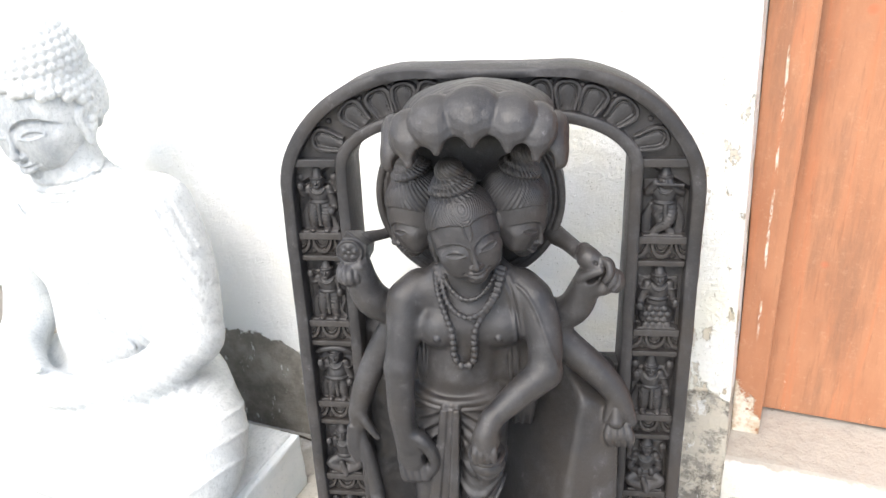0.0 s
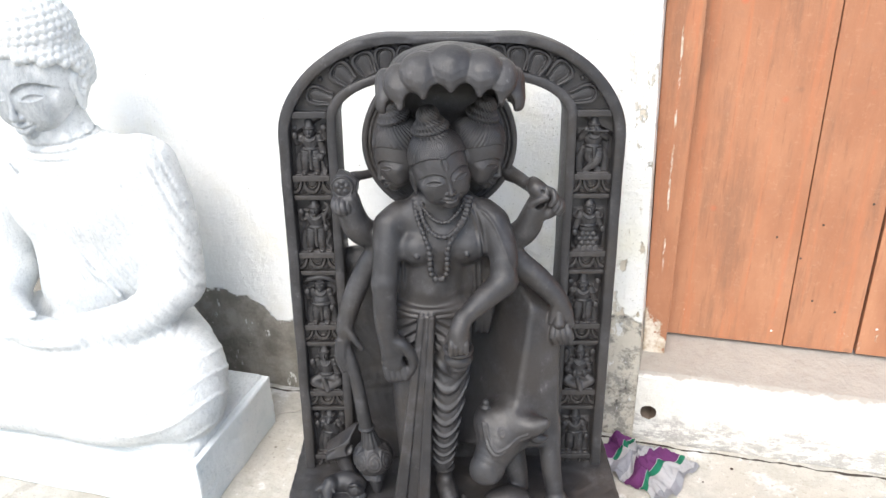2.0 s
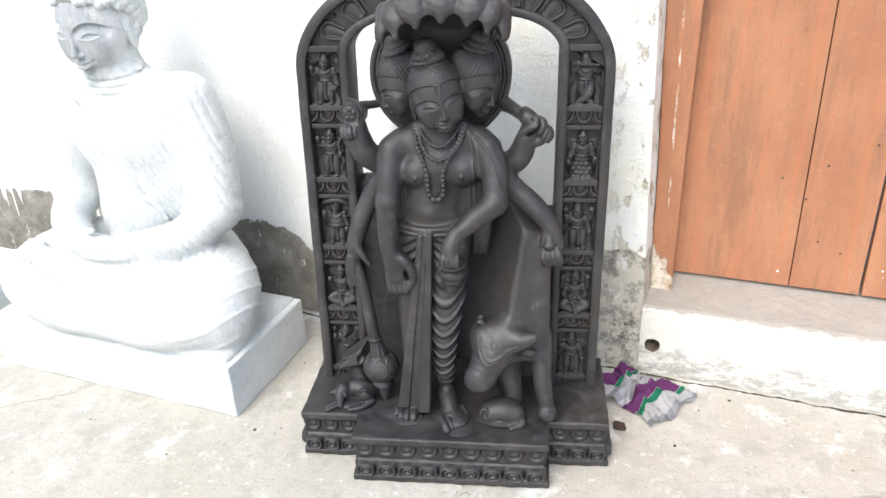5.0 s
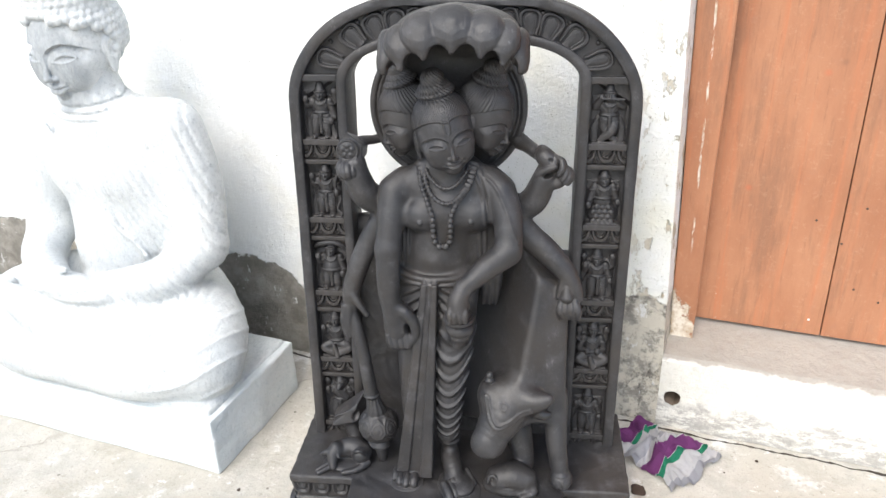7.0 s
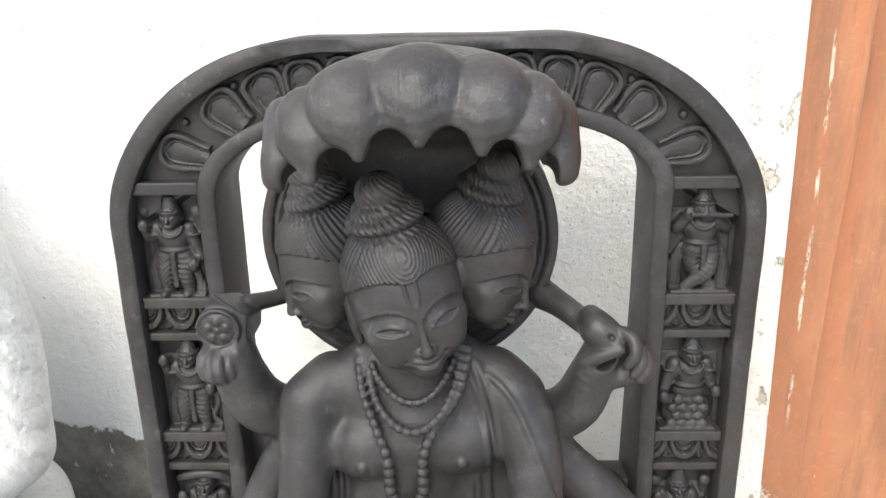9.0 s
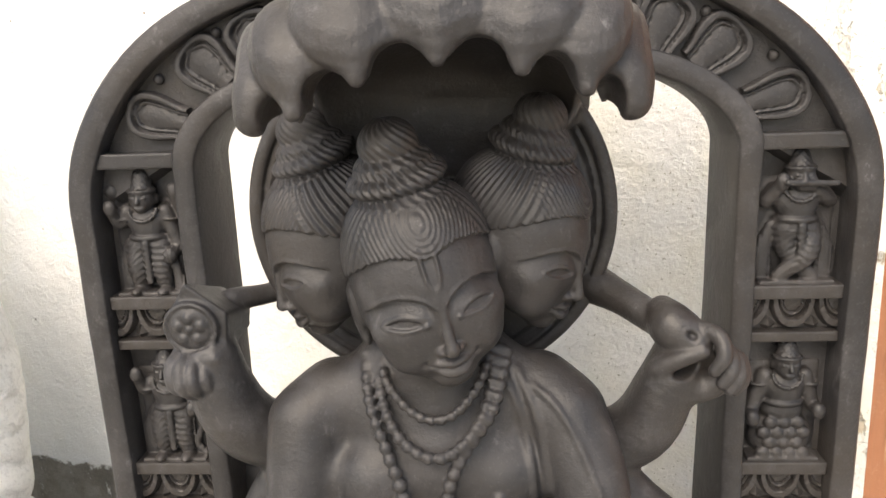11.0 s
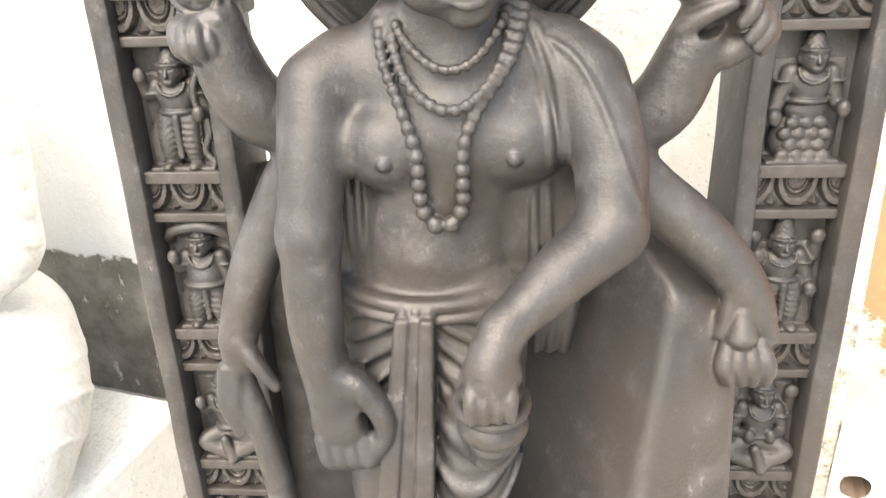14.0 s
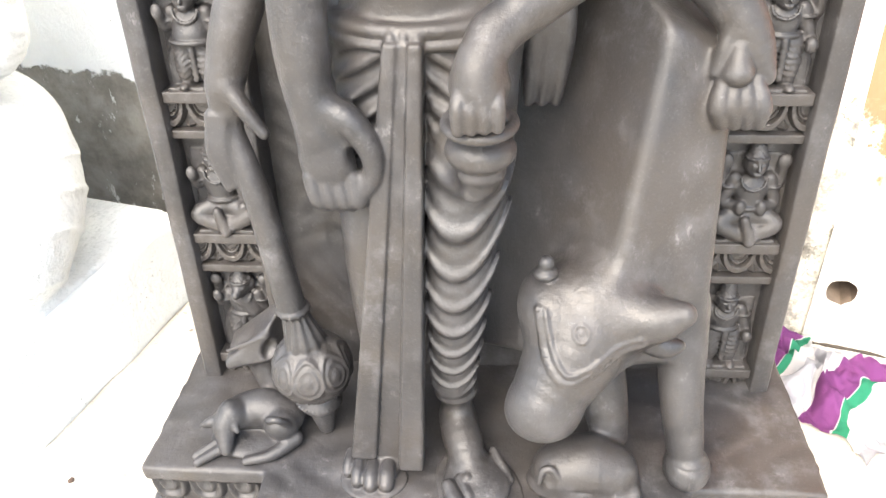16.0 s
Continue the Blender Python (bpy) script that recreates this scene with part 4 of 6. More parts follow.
    for s, (hx, hz) in zip((-1, 1), pairs):
        elbow = (s * 0.0245, -0.007, (chest + hz) / 2 - 0.008)
        c.tube([(lean + s * 0.0165, -0.007, chest + 0.009), elbow, (hx, -0.017, hz)], [0.0068, 0.0060, 0.0050], 0.002)
        c.ball((hx, -0.019, hz + (0.002 if hz > chest else -0.002)), (0.0056, 0.0050, 0.0076), 0.002)
        c.hoop((lean + s * 0.021, -0.007, chest + 0.002), 0.0070, 0.0070, 0.0015, 0.001)
    if style in ("four", "axe", "lion", "lotus"):
        for s in (-1, 1):
            c.tube([(lean + s * 0.016, -0.002, chest + 0.008), (s * 0.0275, -0.001, chest + 0.004), (s * 0.0275, -0.006, chest + 0.022)], [0.0060, 0.0054, 0.0048], 0.002)
            c.ball((s * 0.0275, -0.008, chest + 0.028), (0.0068, 0.0055, 0.0080), 0.002)
    if style == "bow":
        c.tube([(0.023, -0.014, 0.108), (0.028, -0.014, 0.098), (0.020, -0.015, 0.080), (0.020, -0.015, 0.060), (0.029, -0.014, 0.040), (0.022, -0.014, 0.018), (0.029, -0.014, 0.006)], 0.0030, 0.0015)
    if style in ("flute", "crossed"):
        c.limb((-0.014, -0.025, 0.0880), (0.024, -0.022, 0.0862), 0.0028, 0.0026, 0.001)
    if style == "axe":
        c.tube([(0.021, -0.015, 0.042), (0.024, -0.013, 0.022), (0.026, -0.012, 0.006)], [0.0034, 0.0036, 0.0060], 0.002)
    if style == "stout":
        c.tube([(-0.033, -0.002, head + 0.002), (-0.020, -0.019, head + 0.015), (0.004, -0.022, head + 0.020), (0.022, -0.018, head + 0.015), (0.033, -0.008, head + 0.002)], 0.0048, 0.003)
    # belt, sash, tassels, ribbed cloth
    c.hoop((0, -0.007, hip + 0.009), belly[0] + 0.002, belly[1] + 0.002, 0.0024, 0.0015)
    if not low and style != "coils":
        c.limb((0.001, -0.020, hip + 0.004), (0.001, -0.020, hip * 0.30), 0.0036, 0.0030, 0.0012, 0.8)
        for s in (-1, 1):
            c.tube([(s * 0.018, -0.005, hip + 0.002), (s * 0.025, -0.005, hip * 0.6), (s * 0.024, -0.005, 0.008)], [0.0050, 0.0065, 0.0080], 0.002, 0.6)
        c.press((-0.017, -0.034, 0.012), (0.017, 0.0, hip), lambda x, y, z: 0.0004 * np.sin((z + 0.5 * np.abs(x)) * 1050 + 2 * np.sin(x * 300)) + 0 * y)
        c.press((-0.034, -0.034, 0.004), (0.034, 0.003, hip), lambda x, y, z: 0.0006 * np.sin(x * 2100) * (np.abs(x) > 0.018) + 0 * y + 0 * z)
    # necklace and backing stone
    for i in range(11):
        a = math.pi * i / 10
        c.ball((lean + 0.0120 * math.cos(a), -0.0155 - 0.0045 * math.sin(a), chest + 0.012 - 0.011 * math.sin(a)), 0.0019, 0.0008)
    c.limb((lean, -0.010, chest + 0.007), (lean + 0.012, -0.011, hip + 0.012), 0.0118, 0.010, 0.001, cut=False) if style == "lion" else None
    c.slab((0, 0.0045, 0.045), (0.032, 0.004, 0.046), 0.003, 0.008)
    c.slab((0, -0.007, 0.0), (0.030, 0.014, 0.003), 0.002, 0.003)
    return mesh_of("niche_figure", [c.skin()])


def niche_figures():
    styles = {-1: ("axe", "bow", "stout", "squat", "lion"), 1: ("crossed", "coils", "four", "lotus", "plain")}
    for side in (-1, 1):
        for i, style in enumerate(styles[side]):
            floor_z = SHELF_TOPS[i]
            room = (0.899 if i == 0 else SHELF_TOPS[i - 1] - 0.050) - floor_z
            high = {"squat": 0.103, "lotus": 0.103, "stout": 0.109, "bow": 0.112, "crossed": 0.112, "coils": 0.112, "lion": 0.112}.get(style, 0.117)
            ob = part_mesh("niche_figure", niche_figure(style, 40 + i + 7 * side), M_BLACK, stele)
            k = room / high * 0.97
            ob.matrix_local = LEAN @ Matrix.Translation((niche_centre(floor_z + 0.05, side), NICHE_V - 0.002, floor_z)) @ Matrix.Diagonal((1.0, 0.88, k, 1))
            tagged(ob, "small carved figure in a niche")


def plinth():
    """A stepped base with a projecting middle; two courses of lotus petals run round it."""
    c = Clay((-0.37, -0.10, -0.006), (0.37, 0.285, 0.13), 0.0034)
    steps = ((0.0, 0.017, 0.003), (0.010, 0.056, -0.004), (0.050, 0.066, -0.011), (0.058, 0.104, -0.008), (0.100, PLINTH_TOP, 0.0))
    for z0, z1, out in steps:
        mid, tall = (z0 + z1) / 2, (z1 - z0) / 2
        c.slab((0, 0.131, mid), (0.350 + out, 0.130 + out, tall), 0.004, 0.0015)
        c.slab((0, 0.020, mid), (0.216 + out, 0.097 + out, tall), 0.004, 0.0015)
    c.press((-0.37, -0.1, -0.01), (0.37, 0.285, 0.13), lambda x, y, z: 0.0009 * np.sin(x * 90 + 3 * np.sin(y * 50)) * np.sin(z * 130 + y * 70 + 2 * np.sin(x * 33)))
    base = part_mesh("plinth", mesh_of("plinth", [c.skin()]), M_BLACK, stele, "stepped black stone plinth with lotus courses")
    low = cushion_petal("lotus_petal", 0.047, 0.037, 0.018)
    high = cushion_petal("lotus_petal", 0.047, 0.035, 0.012, True)
    runs = [((-0.212, -0.077), (0.212, -0.077), 0, 9), ((-0.346, 0.001), (-0.222, 0.001), 0, 3), ((0.222, 0.001), (0.346, 0.001), 0, 3),
            ((0.350, 0.006), (0.350, 0.25), 90, 5), ((-0.350, 0.25), (-0.350, 0.006), -90, 5)]
    for (x0, y0), (x1, y1), turn, count in runs:
        for i in range(count):
            f = (i + 0.5) / count
            x, y = x0 + (x1 - x0) * f, y0 + (y1 - y0) * f
            wide = math.hypot(x1 - x0, y1 - y0) / count / 0.047
            inward = Vector((0, 0.004, 0)) if turn == 0 else Vector((-0.004 if turn > 0 else 0.004, 0, 0))
            spin = Matrix.Rotation(radians(turn), 4, "Z")
            part_mesh("lotus_petal", low, M_BLACK, base).matrix_local = Matrix.Translation(Vector((x, y, 0.017)) + inward) @ spin @ Matrix.Diagonal((wide * 1.0, 1.1, 1.0, 1))
            part_mesh("lotus_petal", high, M_BLACK, base).matrix_local = Matrix.Translation(Vector((x, y, 0.065)) + inward * 2.2) @ spin @ Matrix.Diagonal((wide, 1.0, 1.0, 1))


def back_slab():
    """The closed part of the slab behind the figure's legs."""
    c = Clay((-0.26, 0.14, 0.10), (0.26, 0.25, 0.66), 0.004)
    c.slab((0, 0.195, 0.325), (0.232, 0.022, 0.225), 0.004, 0.004)
    c.ball((-0.200, 0.195, 0.575), (0.06, 0.022, 0.05), 0.02)
    c.ball((-0.03, 0.195, 0.60), (0.15, 0.03, 0.06), 0.03)
    c.press((-0.25, 0.15, 0.1), (0.25, 0.2, 0.66), lambda x, y, z: 0.0012 * np.sin(x * 160 + 5 * np.sin(z * 30)) * np.sin(z * 110 + 4 * np.sin(x * 40)) + 0 * y)
    ob = part_mesh("back_slab", mesh_of("back_slab", [c.skin()]), M_BLACK, stele, "rough dark slab behind the figure's legs")
    ob.matrix_local = LEAN


plinth()
frame_part = stele_frame()
arch_petals(frame_part)
shelves(frame_part)
back_slab()
niche_figures()

# ---- the carved figures ----
def spin(axis, degrees):
    return np.array(Matrix.Rotation(radians(degrees), 3, axis))


def head_form(hair=True, mark=True):
    """A calm carved head, ears at the origin's height, looking along -y; about 0.11 wide."""
    c = Clay((-0.066, -0.074, -0.078), (0.066, 0.074, 0.122), 0.0010)
    c.ball((0, 0.004, 0.012), (0.0505, 0.057, 0.056), 0.01)
    c.ball((0, -0.014, -0.014), (0.0435, 0.040, 0.0430), 0.016)
    c.ball((0, -0.036, -0.052), (0.0155, 0.013, 0.0110), 0.012)
    for s in (-1, 1):
        c.ball((s * 0.0225, -0.033, -0.027), (0.0175, 0.0150, 0.0185), 0.014)
        c.ball((s * 0.0245, -0.0340, -0.0105), (0.0200, 0.0132, 0.0120), 0.010, spin("Z", s * 14))
        # nostrils, mouth corners, ears
        c.ball((s * 0.0058, -0.0535, -0.0258), (0.0038, 0.0050, 0.0034), 0.0025)
        c.ball((s * 0.0172, -0.0490, -0.0352), (0.0022, 0.004, 0.0022), 0.004, cut=True)
        c.ball((s * 0.0500, 0.004, -0.006), (0.0060, 0.0130, 0.0200), 0.003)
        c.ball((s * 0.0495, 0.001, -0.025), (0.0042, 0.0065, 0.0100), 0.003)
        c.ball((s * 0.0560, 0.002, -0.004), (0.0040, 0.0065, 0.0110), 0.002, cut=True)

    def brow(x, y, z):
        # crisp arched brows; the hollow below each eases out towards the lid
        ax = np.abs(x)
        arc = np.interp(ax, (0.0, 0.004, 0.010, 0.017, 0.025, 0.033, 0.040, 0.047), (0.002, 0.006, 0.0115, 0.0146, 0.0155, 0.0135, 0.0088, 0.002))
        down = arc - z
        hollow = np.clip(down / 0.0020, 0, 1) * np.exp(-(np.maximum(down - 0.002, 0) / 0.0085) ** 2)
        rim = 0.0007 * np.exp(-((down + 0.0012) / 0.0014) ** 2)
        return (0.0046 * hollow - rim) * np.clip((ax - 0.002) / 0.006, 0, 1) * np.clip((0.0475 - ax) / 0.012, 0, 1) * (y < 0.0)

    c.press((-0.05, -0.07, -0.02), (0.05, 0.0, 0.02), brow)
    for s in (-1, 1):  # almond eyes under smooth lids
        c.ball((s * 0.0238, -0.0345, -0.0015), (0.0150, 0.0105, 0.0092), 0.004, spin("Z", s * 20))
        c.press((min(s * 0.009, s * 0.040), -0.07, -0.009), (max(s * 0.009, s * 0.040), -0.02, 0.004),
                lambda x, y, z: 0.0017 * np.clip((1 - ((np.abs(x) - 0.0238) / 0.0132) ** 2 - ((z + 0.0022) / 0.0036) ** 2) / 0.45, 0, 1) + 0 * y)
        c.laid([(s * 0.0100, -0.0050), (s * 0.0165, 0.0004), (s * 0.0235, 0.0026), (s * 0.0305, 0.0014), (s * 0.0385, -0.0032)], 0.0013, 0.0012, 0.15, 6)
        c.laid([(s * 0.0105, -0.0048), (s * 0.0170, -0.0062), (s * 0.0240, -0.0067), (s * 0.0310, -0.0058), (s * 0.0380, -0.0034)], 0.0009, 0.0014, 0.3, 6)
    c.tube([(0, -0.0500, 0.015), (0, -0.0545, -0.004), (0, -0.0605, -0.0232)], [0.0026, 0.0030, 0.0044], 0.0026)
    c.ball((0, -0.0590, -0.0242), (0.0048, 0.0052, 0.0042), 0.003)
    c.ball((0, -0.0420, -0.0345), (0.0150, 0.0085, 0.0080), 0.010)
    upper = [(-0.0165, -0.0475, -0.0352), (-0.007, -0.0535, -0.0354), (0, -0.0545, -0.0368), (0.007, -0.0535, -0.0354), (0.0165, -0.0475, -0.0352)]
    c.tube(upper, [0.0010, 0.0026, 0.0026, 0.0026, 0.0010], 0.0022)
    lower = [(-0.0130, -0.0490, -0.0394), (-0.005, -0.0530, -0.0434), (0.005, -0.0530, -0.0434), (0.0130, -0.0490, -0.0394)]
    c.tube(lower, [0.0014, 0.0036, 0.0036, 0.0014], 0.0024)
    line = [(-0.0162, -0.0490, -0.0366), (-0.009, -0.0548, -0.0384), (0, -0.0570, -0.0396), (0.009, -0.0548, -0.0384), (0.0162, -0.0490, -0.0366)]
    c.tube(line, 0.0010, 0.0010, cut=True)
    if not hair:
        return c.skin()
    if mark:  # forehead mark: a narrow raised loop
        c.tube([(-0.0052, -0.0455, 0.0440), (-0.0046, -0.0515, 0.0270), (-0.0022, -0.0528, 0.0178), (0.0022, -0.0528, 0.0178), (0.0046, -0.0515, 0.0270), (0.0052, -0.0455, 0.0440)], 0.0013, 0.0010)
    # hair: a close combed cap that comes down to a low point in the middle, then a double bun
    def hairline(x, y, z):
        # a blunt low point over the brow's middle
        return np.interp(np.abs(x), (0.0, 0.005, 0.012, 0.022, 0.035, 0.044, 0.052), (-0.0052, -0.0045, -0.0020, 0.0006, 0.0004, -0.0020, -0.0060)) + 0.0003 * np.sin(x * 1300)

    c.ball((0, 0.006, 0.024), (0.0518, 0.0570, 0.0525), 0.0014, above=((0, 0.33, 0.94), hairline))
    c.ball((0, 0.014, 0.014), (0.0515, 0.051, 0.052), 0.003, above=((0, 0.55, 0.83), 0.004))
    c.ball((0, 0.012, 0.0755), (0.0345, 0.0345, 0.0112), 0.002)
    c.ball((0, 0.012, 0.0850), (0.0270, 0.0270, 0.0120), 0.003)
    c.ball((0, 0.012, 0.0980), (0.0205, 0.0205, 0.0180), 0.003)

    def strands(x, y, z):
        ring = np.sqrt((x - 0.001) ** 2 * 1.5 + (z - 0.058) ** 2 + 0.00003)
        where = (0.33 * (y - 0.006) + 0.94 * (z - 0.024)) > hairline(x, y, z)
        a = np.arctan2(x, -(y - 0.012))
        comb = np.sin(np.abs(a) * 50 + 3 * np.sin(a * 2.0 + 1.0) + (z - 0.04) * 300)
        front = np.clip((-y - 0.005) / 0.03, 0, 1) * np.clip((0.045 - np.abs(x)) / 0.01, 0, 1)
        fade = 0.75 + 0.25 * np.sin(x * 90 + z * 60 + 1.0)
        return (0.00068 if mark else 0.00105) * fade * (comb * (1 - front) + np.sin(ring * math.tau / 0.0036) * front) * where * (z < 0.066)

    def bun(x, y, z):
        a = np.arctan2(x, -(y - 0.012)) + (z - 0.08) * 24
        return 0.00075 * np.sin(a * 30) * (z > 0.0665) * (z < 0.088) + 0.00050 * np.sin(a * 19 + z * 420) * (z >= 0.088)

    c.press((-0.066, -0.074, 0.0), (0.066, 0.074, 0.067), strands)
    c.press((-0.05, -0.04, 0.066), (0.05, 0.06, 0.122), bun)
    return c.skin()


def hood_form():
    """The canopy of seven serpent hoods, and the round halo below it."""
    c = Clay((-0.19, -0.02, 0.70), (0.17, 0.235, 1.078), 0.0021)
    c.disc((-0.0155, 0.186, 0.857), 0.1440, 0.022, 0.006, 0.003)
    c.ring((-0.0155, 0.168, 0.857), 0.1385, 0.0048, 0.002)
    c.ring((-0.0155, 0.165, 0.857), 0.1235, 0.0042, 0.003, cut=True)
    c.ring((-0.0155, 0.166, 0.857), 0.1310, 0.0020, 0.002, cut=True)
    # the shared back of the hoods, rising behind the heads
    c.ball((0.004, 0.155, 0.960), (0.098, 0.062, 0.070), 0.012)
    tips = ((-0.106, 0.040, 0.950, 0.024), (-0.077, 0.020, 0.960, 0.033), (-0.038, 0.016, 0.978, 0.042), (0.007, 0.018, 0.987, 0.047),
            (0.053, 0.016, 0.980, 0.042), (0.088, 0.018, 0.967, 0.034), (0.116, 0.042, 0.950, 0.026))
    c.ball((0.006, 0.130, 1.000), (0.106, 0.075, 0.0445), 0.014)
    for i, (u, v, z, wide) in sorted(enumerate(tips), key=lambda e: -abs(e[0] - 3)):
        away = (i - 3) / 3
        lift = 1.046 - 0.042 * abs(away) ** 1.7
        c.tube([(0.004 + away * 0.072, 0.170, lift - 0.047), (0.004 + away * 0.080, 0.110, lift - 0.030), (u * (1 - 0.17 * away * away), v + 0.045, lift - 0.032 - 0.010 * abs(away))],
               [wide * 0.62, wide * 0.66, wide * 0.58], 0.012)
        # the shield-shaped head that lies on it, its drooping snout and brow crease
        turn = spin("Z", -away * 38) @ spin("X", 52)
        c.ball((u * (1 - 0.11 * away * away), v + 0.030, z + 0.034 - 0.004 * abs(away)), (wide * 0.95, 0.038, 0.0225), 0.0016, turn)
        end = 1.0 if i in (0, 6) else 0.0
        c.tube([(u * (1 - 0.10 * end), v + 0.026, z + 0.032), (u * (1 - 0.04 * end), v + 0.013, z + 0.016 + 0.004 * end), (u, v + 0.005, z + 0.001 + 0.006 * end)], [wide * (0.46 + 0.42 * end), wide * (0.30 + 0.42 * end), 0.0056 + 0.0065 * end], 0.005 + 0.004 * end)
    # notches between the snouts
    for a, b in zip(tips, tips[1:]):
        c.ball(((a[0] + b[0]) / 2, (a[1] + b[1]) / 2 + 0.012, (a[2] + b[2]) / 2 - 0.001), ((b[0] - a[0]) * 0.34, 0.034, 0.0150), 0.004, cut=True)
    # fine scales cut into the hoods
    c.press((-0.15, -0.02, 0.965), (0.16, 0.13, 1.078),
            lambda x, y, z: 0.00055 * np.sin((x + 0.5 * (z - y)) * 640) * np.sin((x - 0.5 * (z - y)) * 640) * np.clip((z - 0.975) / 0.012, 0, 1))
    # the hollow under the canopy
    c.ball((0.006, 0.097, 0.945), (0.099, 0.082, 0.064), 0.005, cut=True)
    c.ball((0.004, 0.055, 0.885), (0.112, 0.070, 0.066), 0.006, cut=True)
    c.slab((0.0, 0.205, 0.985), (0.050, 0.026, 0.035), 0.006, 0.008)
    return c.skin()


def body_form():
    """The standing four-armed figure with its emblems and the bull, out of one stone."""
    c = Clay((-0.296, -0.062, 0.112), (0.262, 0.215, 0.846), 0.0017)
    # trunk
    c.limb((-0.012, 0.098, 0.800), (-0.013, 0.112, 0.745), 0.029, 0.034, 0.014)
    c.ball((-0.014, 0.112, 0.690), (0.082, 0.058, 0.066), 0.02)
    c.ball((-0.026, 0.110, 0.625), (0.060, 0.050, 0.060), 0.02)
    c.ball((-0.034, 0.106, 0.590), (0.059, 0.046, 0.042), 0.022)
    c.ball((-0.036, 0.105, 0.545), (0.076, 0.056, 0.045), 0.016)
    c.limb((-0.090, 0.108, 0.735), (0.062, 0.108, 0.738), 0.030, 0.030, 0.02)
    c.limb((-0.045, 0.112, 0.762), (0.020, 0.112, 0.762), 0.026, 0.026, 0.02)
    for x, y in ((-0.057, 0.081), (0.034, 0.087)):
        c.ball((x, y, 0.684), (0.0375, 0.0325, 0.0335), 0.007)
        c.ball((x - 0.002, y - 0.0320, 0.680), (0.0055, 0.0045, 0.0055), 0.002)
    c.limb((-0.036, 0.036, 0.592), (-0.036, 0.044, 0.580), 0.0040, 0.0030, 0.004, cut=True)
    # near arm, hanging
    c.tube([(-0.110, 0.092, 0.724), (-0.1145, 0.072, 0.680), (-0.1205, 0.056, 0.625)], [0.0290, 0.0260, 0.0228], 0.014)
    c.tube([(-0.1205, 0.056, 0.625), (-0.1215, 0.044, 0.555), (-0.1150, 0.034, 0.498)], [0.0230, 0.0212, 0.0180], 0.010)
    c.ball((-0.1090, 0.031, 0.472), (0.0235, 0.0150, 0.0310), 0.010)
    for i in range(4):
        f = i / 3
        p = (-0.1230 + 0.032 * f, 0.024 + 0.004 * f, 0.458 - 0.002 * f)
        q = (-0.1190 + 0.031 * f, 0.020 + 0.004 * f, 0.440 - 0.003 * f)
        k = (-0.1120 + 0.027 * f, 0.028 + 0.005 * f, 0.430 - 0.003 * math.sin(math.pi * f))
        c.tube([p, q, k], [0.0070, 0.0066, 0.0056], 0.0014)
    c.tube([(-0.102, 0.034, 0.510), (-0.0870, 0.030, 0.502), (-0.0745, 0.028, 0.482), (-0.0740, 0.030, 0.458), (-0.086, 0.030, 0.438)], [0.0140, 0.0125, 0.0105, 0.0098, 0.0085], 0.006)
    c.ball((-0.0860, 0.014, 0.472), (0.0050, 0.026, 0.0135), 0.003, spin("Y", -16), cut=True)
    # far arm, bent forward over the pot
    c.tube([(0.082, 0.094, 0.726), (0.098, 0.070, 0.680), (0.1000, 0.048, 0.634)], [0.0295, 0.0270, 0.0240], 0.014)
    c.tube([(0.0985, 0.046, 0.627), (0.060, 0.020, 0.606), (0.0225, -0.008, 0.581)], [0.0250, 0.0215, 0.0152], 0.010)
    c.tube([(0.0235, -0.006, 0.583), (0.0150, -0.021, 0.566), (0.0140, -0.027, 0.552)], [0.0152, 0.0172, 0.0165], 0.007)
    c.ball((0.0150, -0.020, 0.553), (0.0210, 0.0125, 0.0160), 0.007)
    for i in range(4):
        f = i / 3
        x = 0.0010 + 0.0265 * f
        c.tube([(x * 0.9 + 0.002, -0.028 + 0.003 * f, 0.556), (x, -0.0400 + 0.003 * f, 0.545), (x, -0.0390 + 0.003 * f, 0.5285 + 0.001 * f)], [0.0054, 0.0053, 0.0047], 0.0004)
    # pot on the thigh
    c.hoop((0.0140, -0.006, 0.519), 0.0240, 0.0270, 0.0044, 0.002)
    c.ball((0.0140, 0.000, 0.524), (0.0205, 0.0210, 0.0110), 0.004)
    c.ball((0.0140, -0.003, 0.514), (0.0215, 0.0205, 0.0080), 0.003)
    c.ball((0.0140, 0.000, 0.495), (0.0265, 0.0255, 0.0165), 0.003)
    c.ball((0.0140, 0.004, 0.476), (0.0190, 0.0190, 0.0100), 0.004)
    c.tube([(0.0130, 0.008, 0.466), (0.010, 0.040, 0.450)], [0.0160, 0.022], 0.008)
    c.tube([(0.0130, 0.030, 0.500), (0.010, 0.060, 0.500)], [0.018, 0.022], 0.008)
    # hips, belt and loin cloth
    c.hoop((-0.036, 0.104, 0.566), 0.070, 0.056, 0.0060, 0.008)
    c.hoop((-0.036, 0.104, 0.556), 0.075, 0.060, 0.0036, 0.003)
    for i in range(3):
        c.limb((-0.0530 + 0.0098 * i, 0.044, 0.563), (-0.0540 + 0.0095 * i, 0.043, 0.545), 0.0052, 0.0050, 0.002)
    # striding legs under the cloth
    c.tube([(-0.004, 0.098, 0.535), (-0.002, 0.062, 0.430), (-0.010, 0.050, 0.345), (-0.016, 0.054, 0.265), (-0.0200, 0.062, 0.195)], [0.048, 0.0375, 0.0295, 0.0245, 0.0200], 0.014)
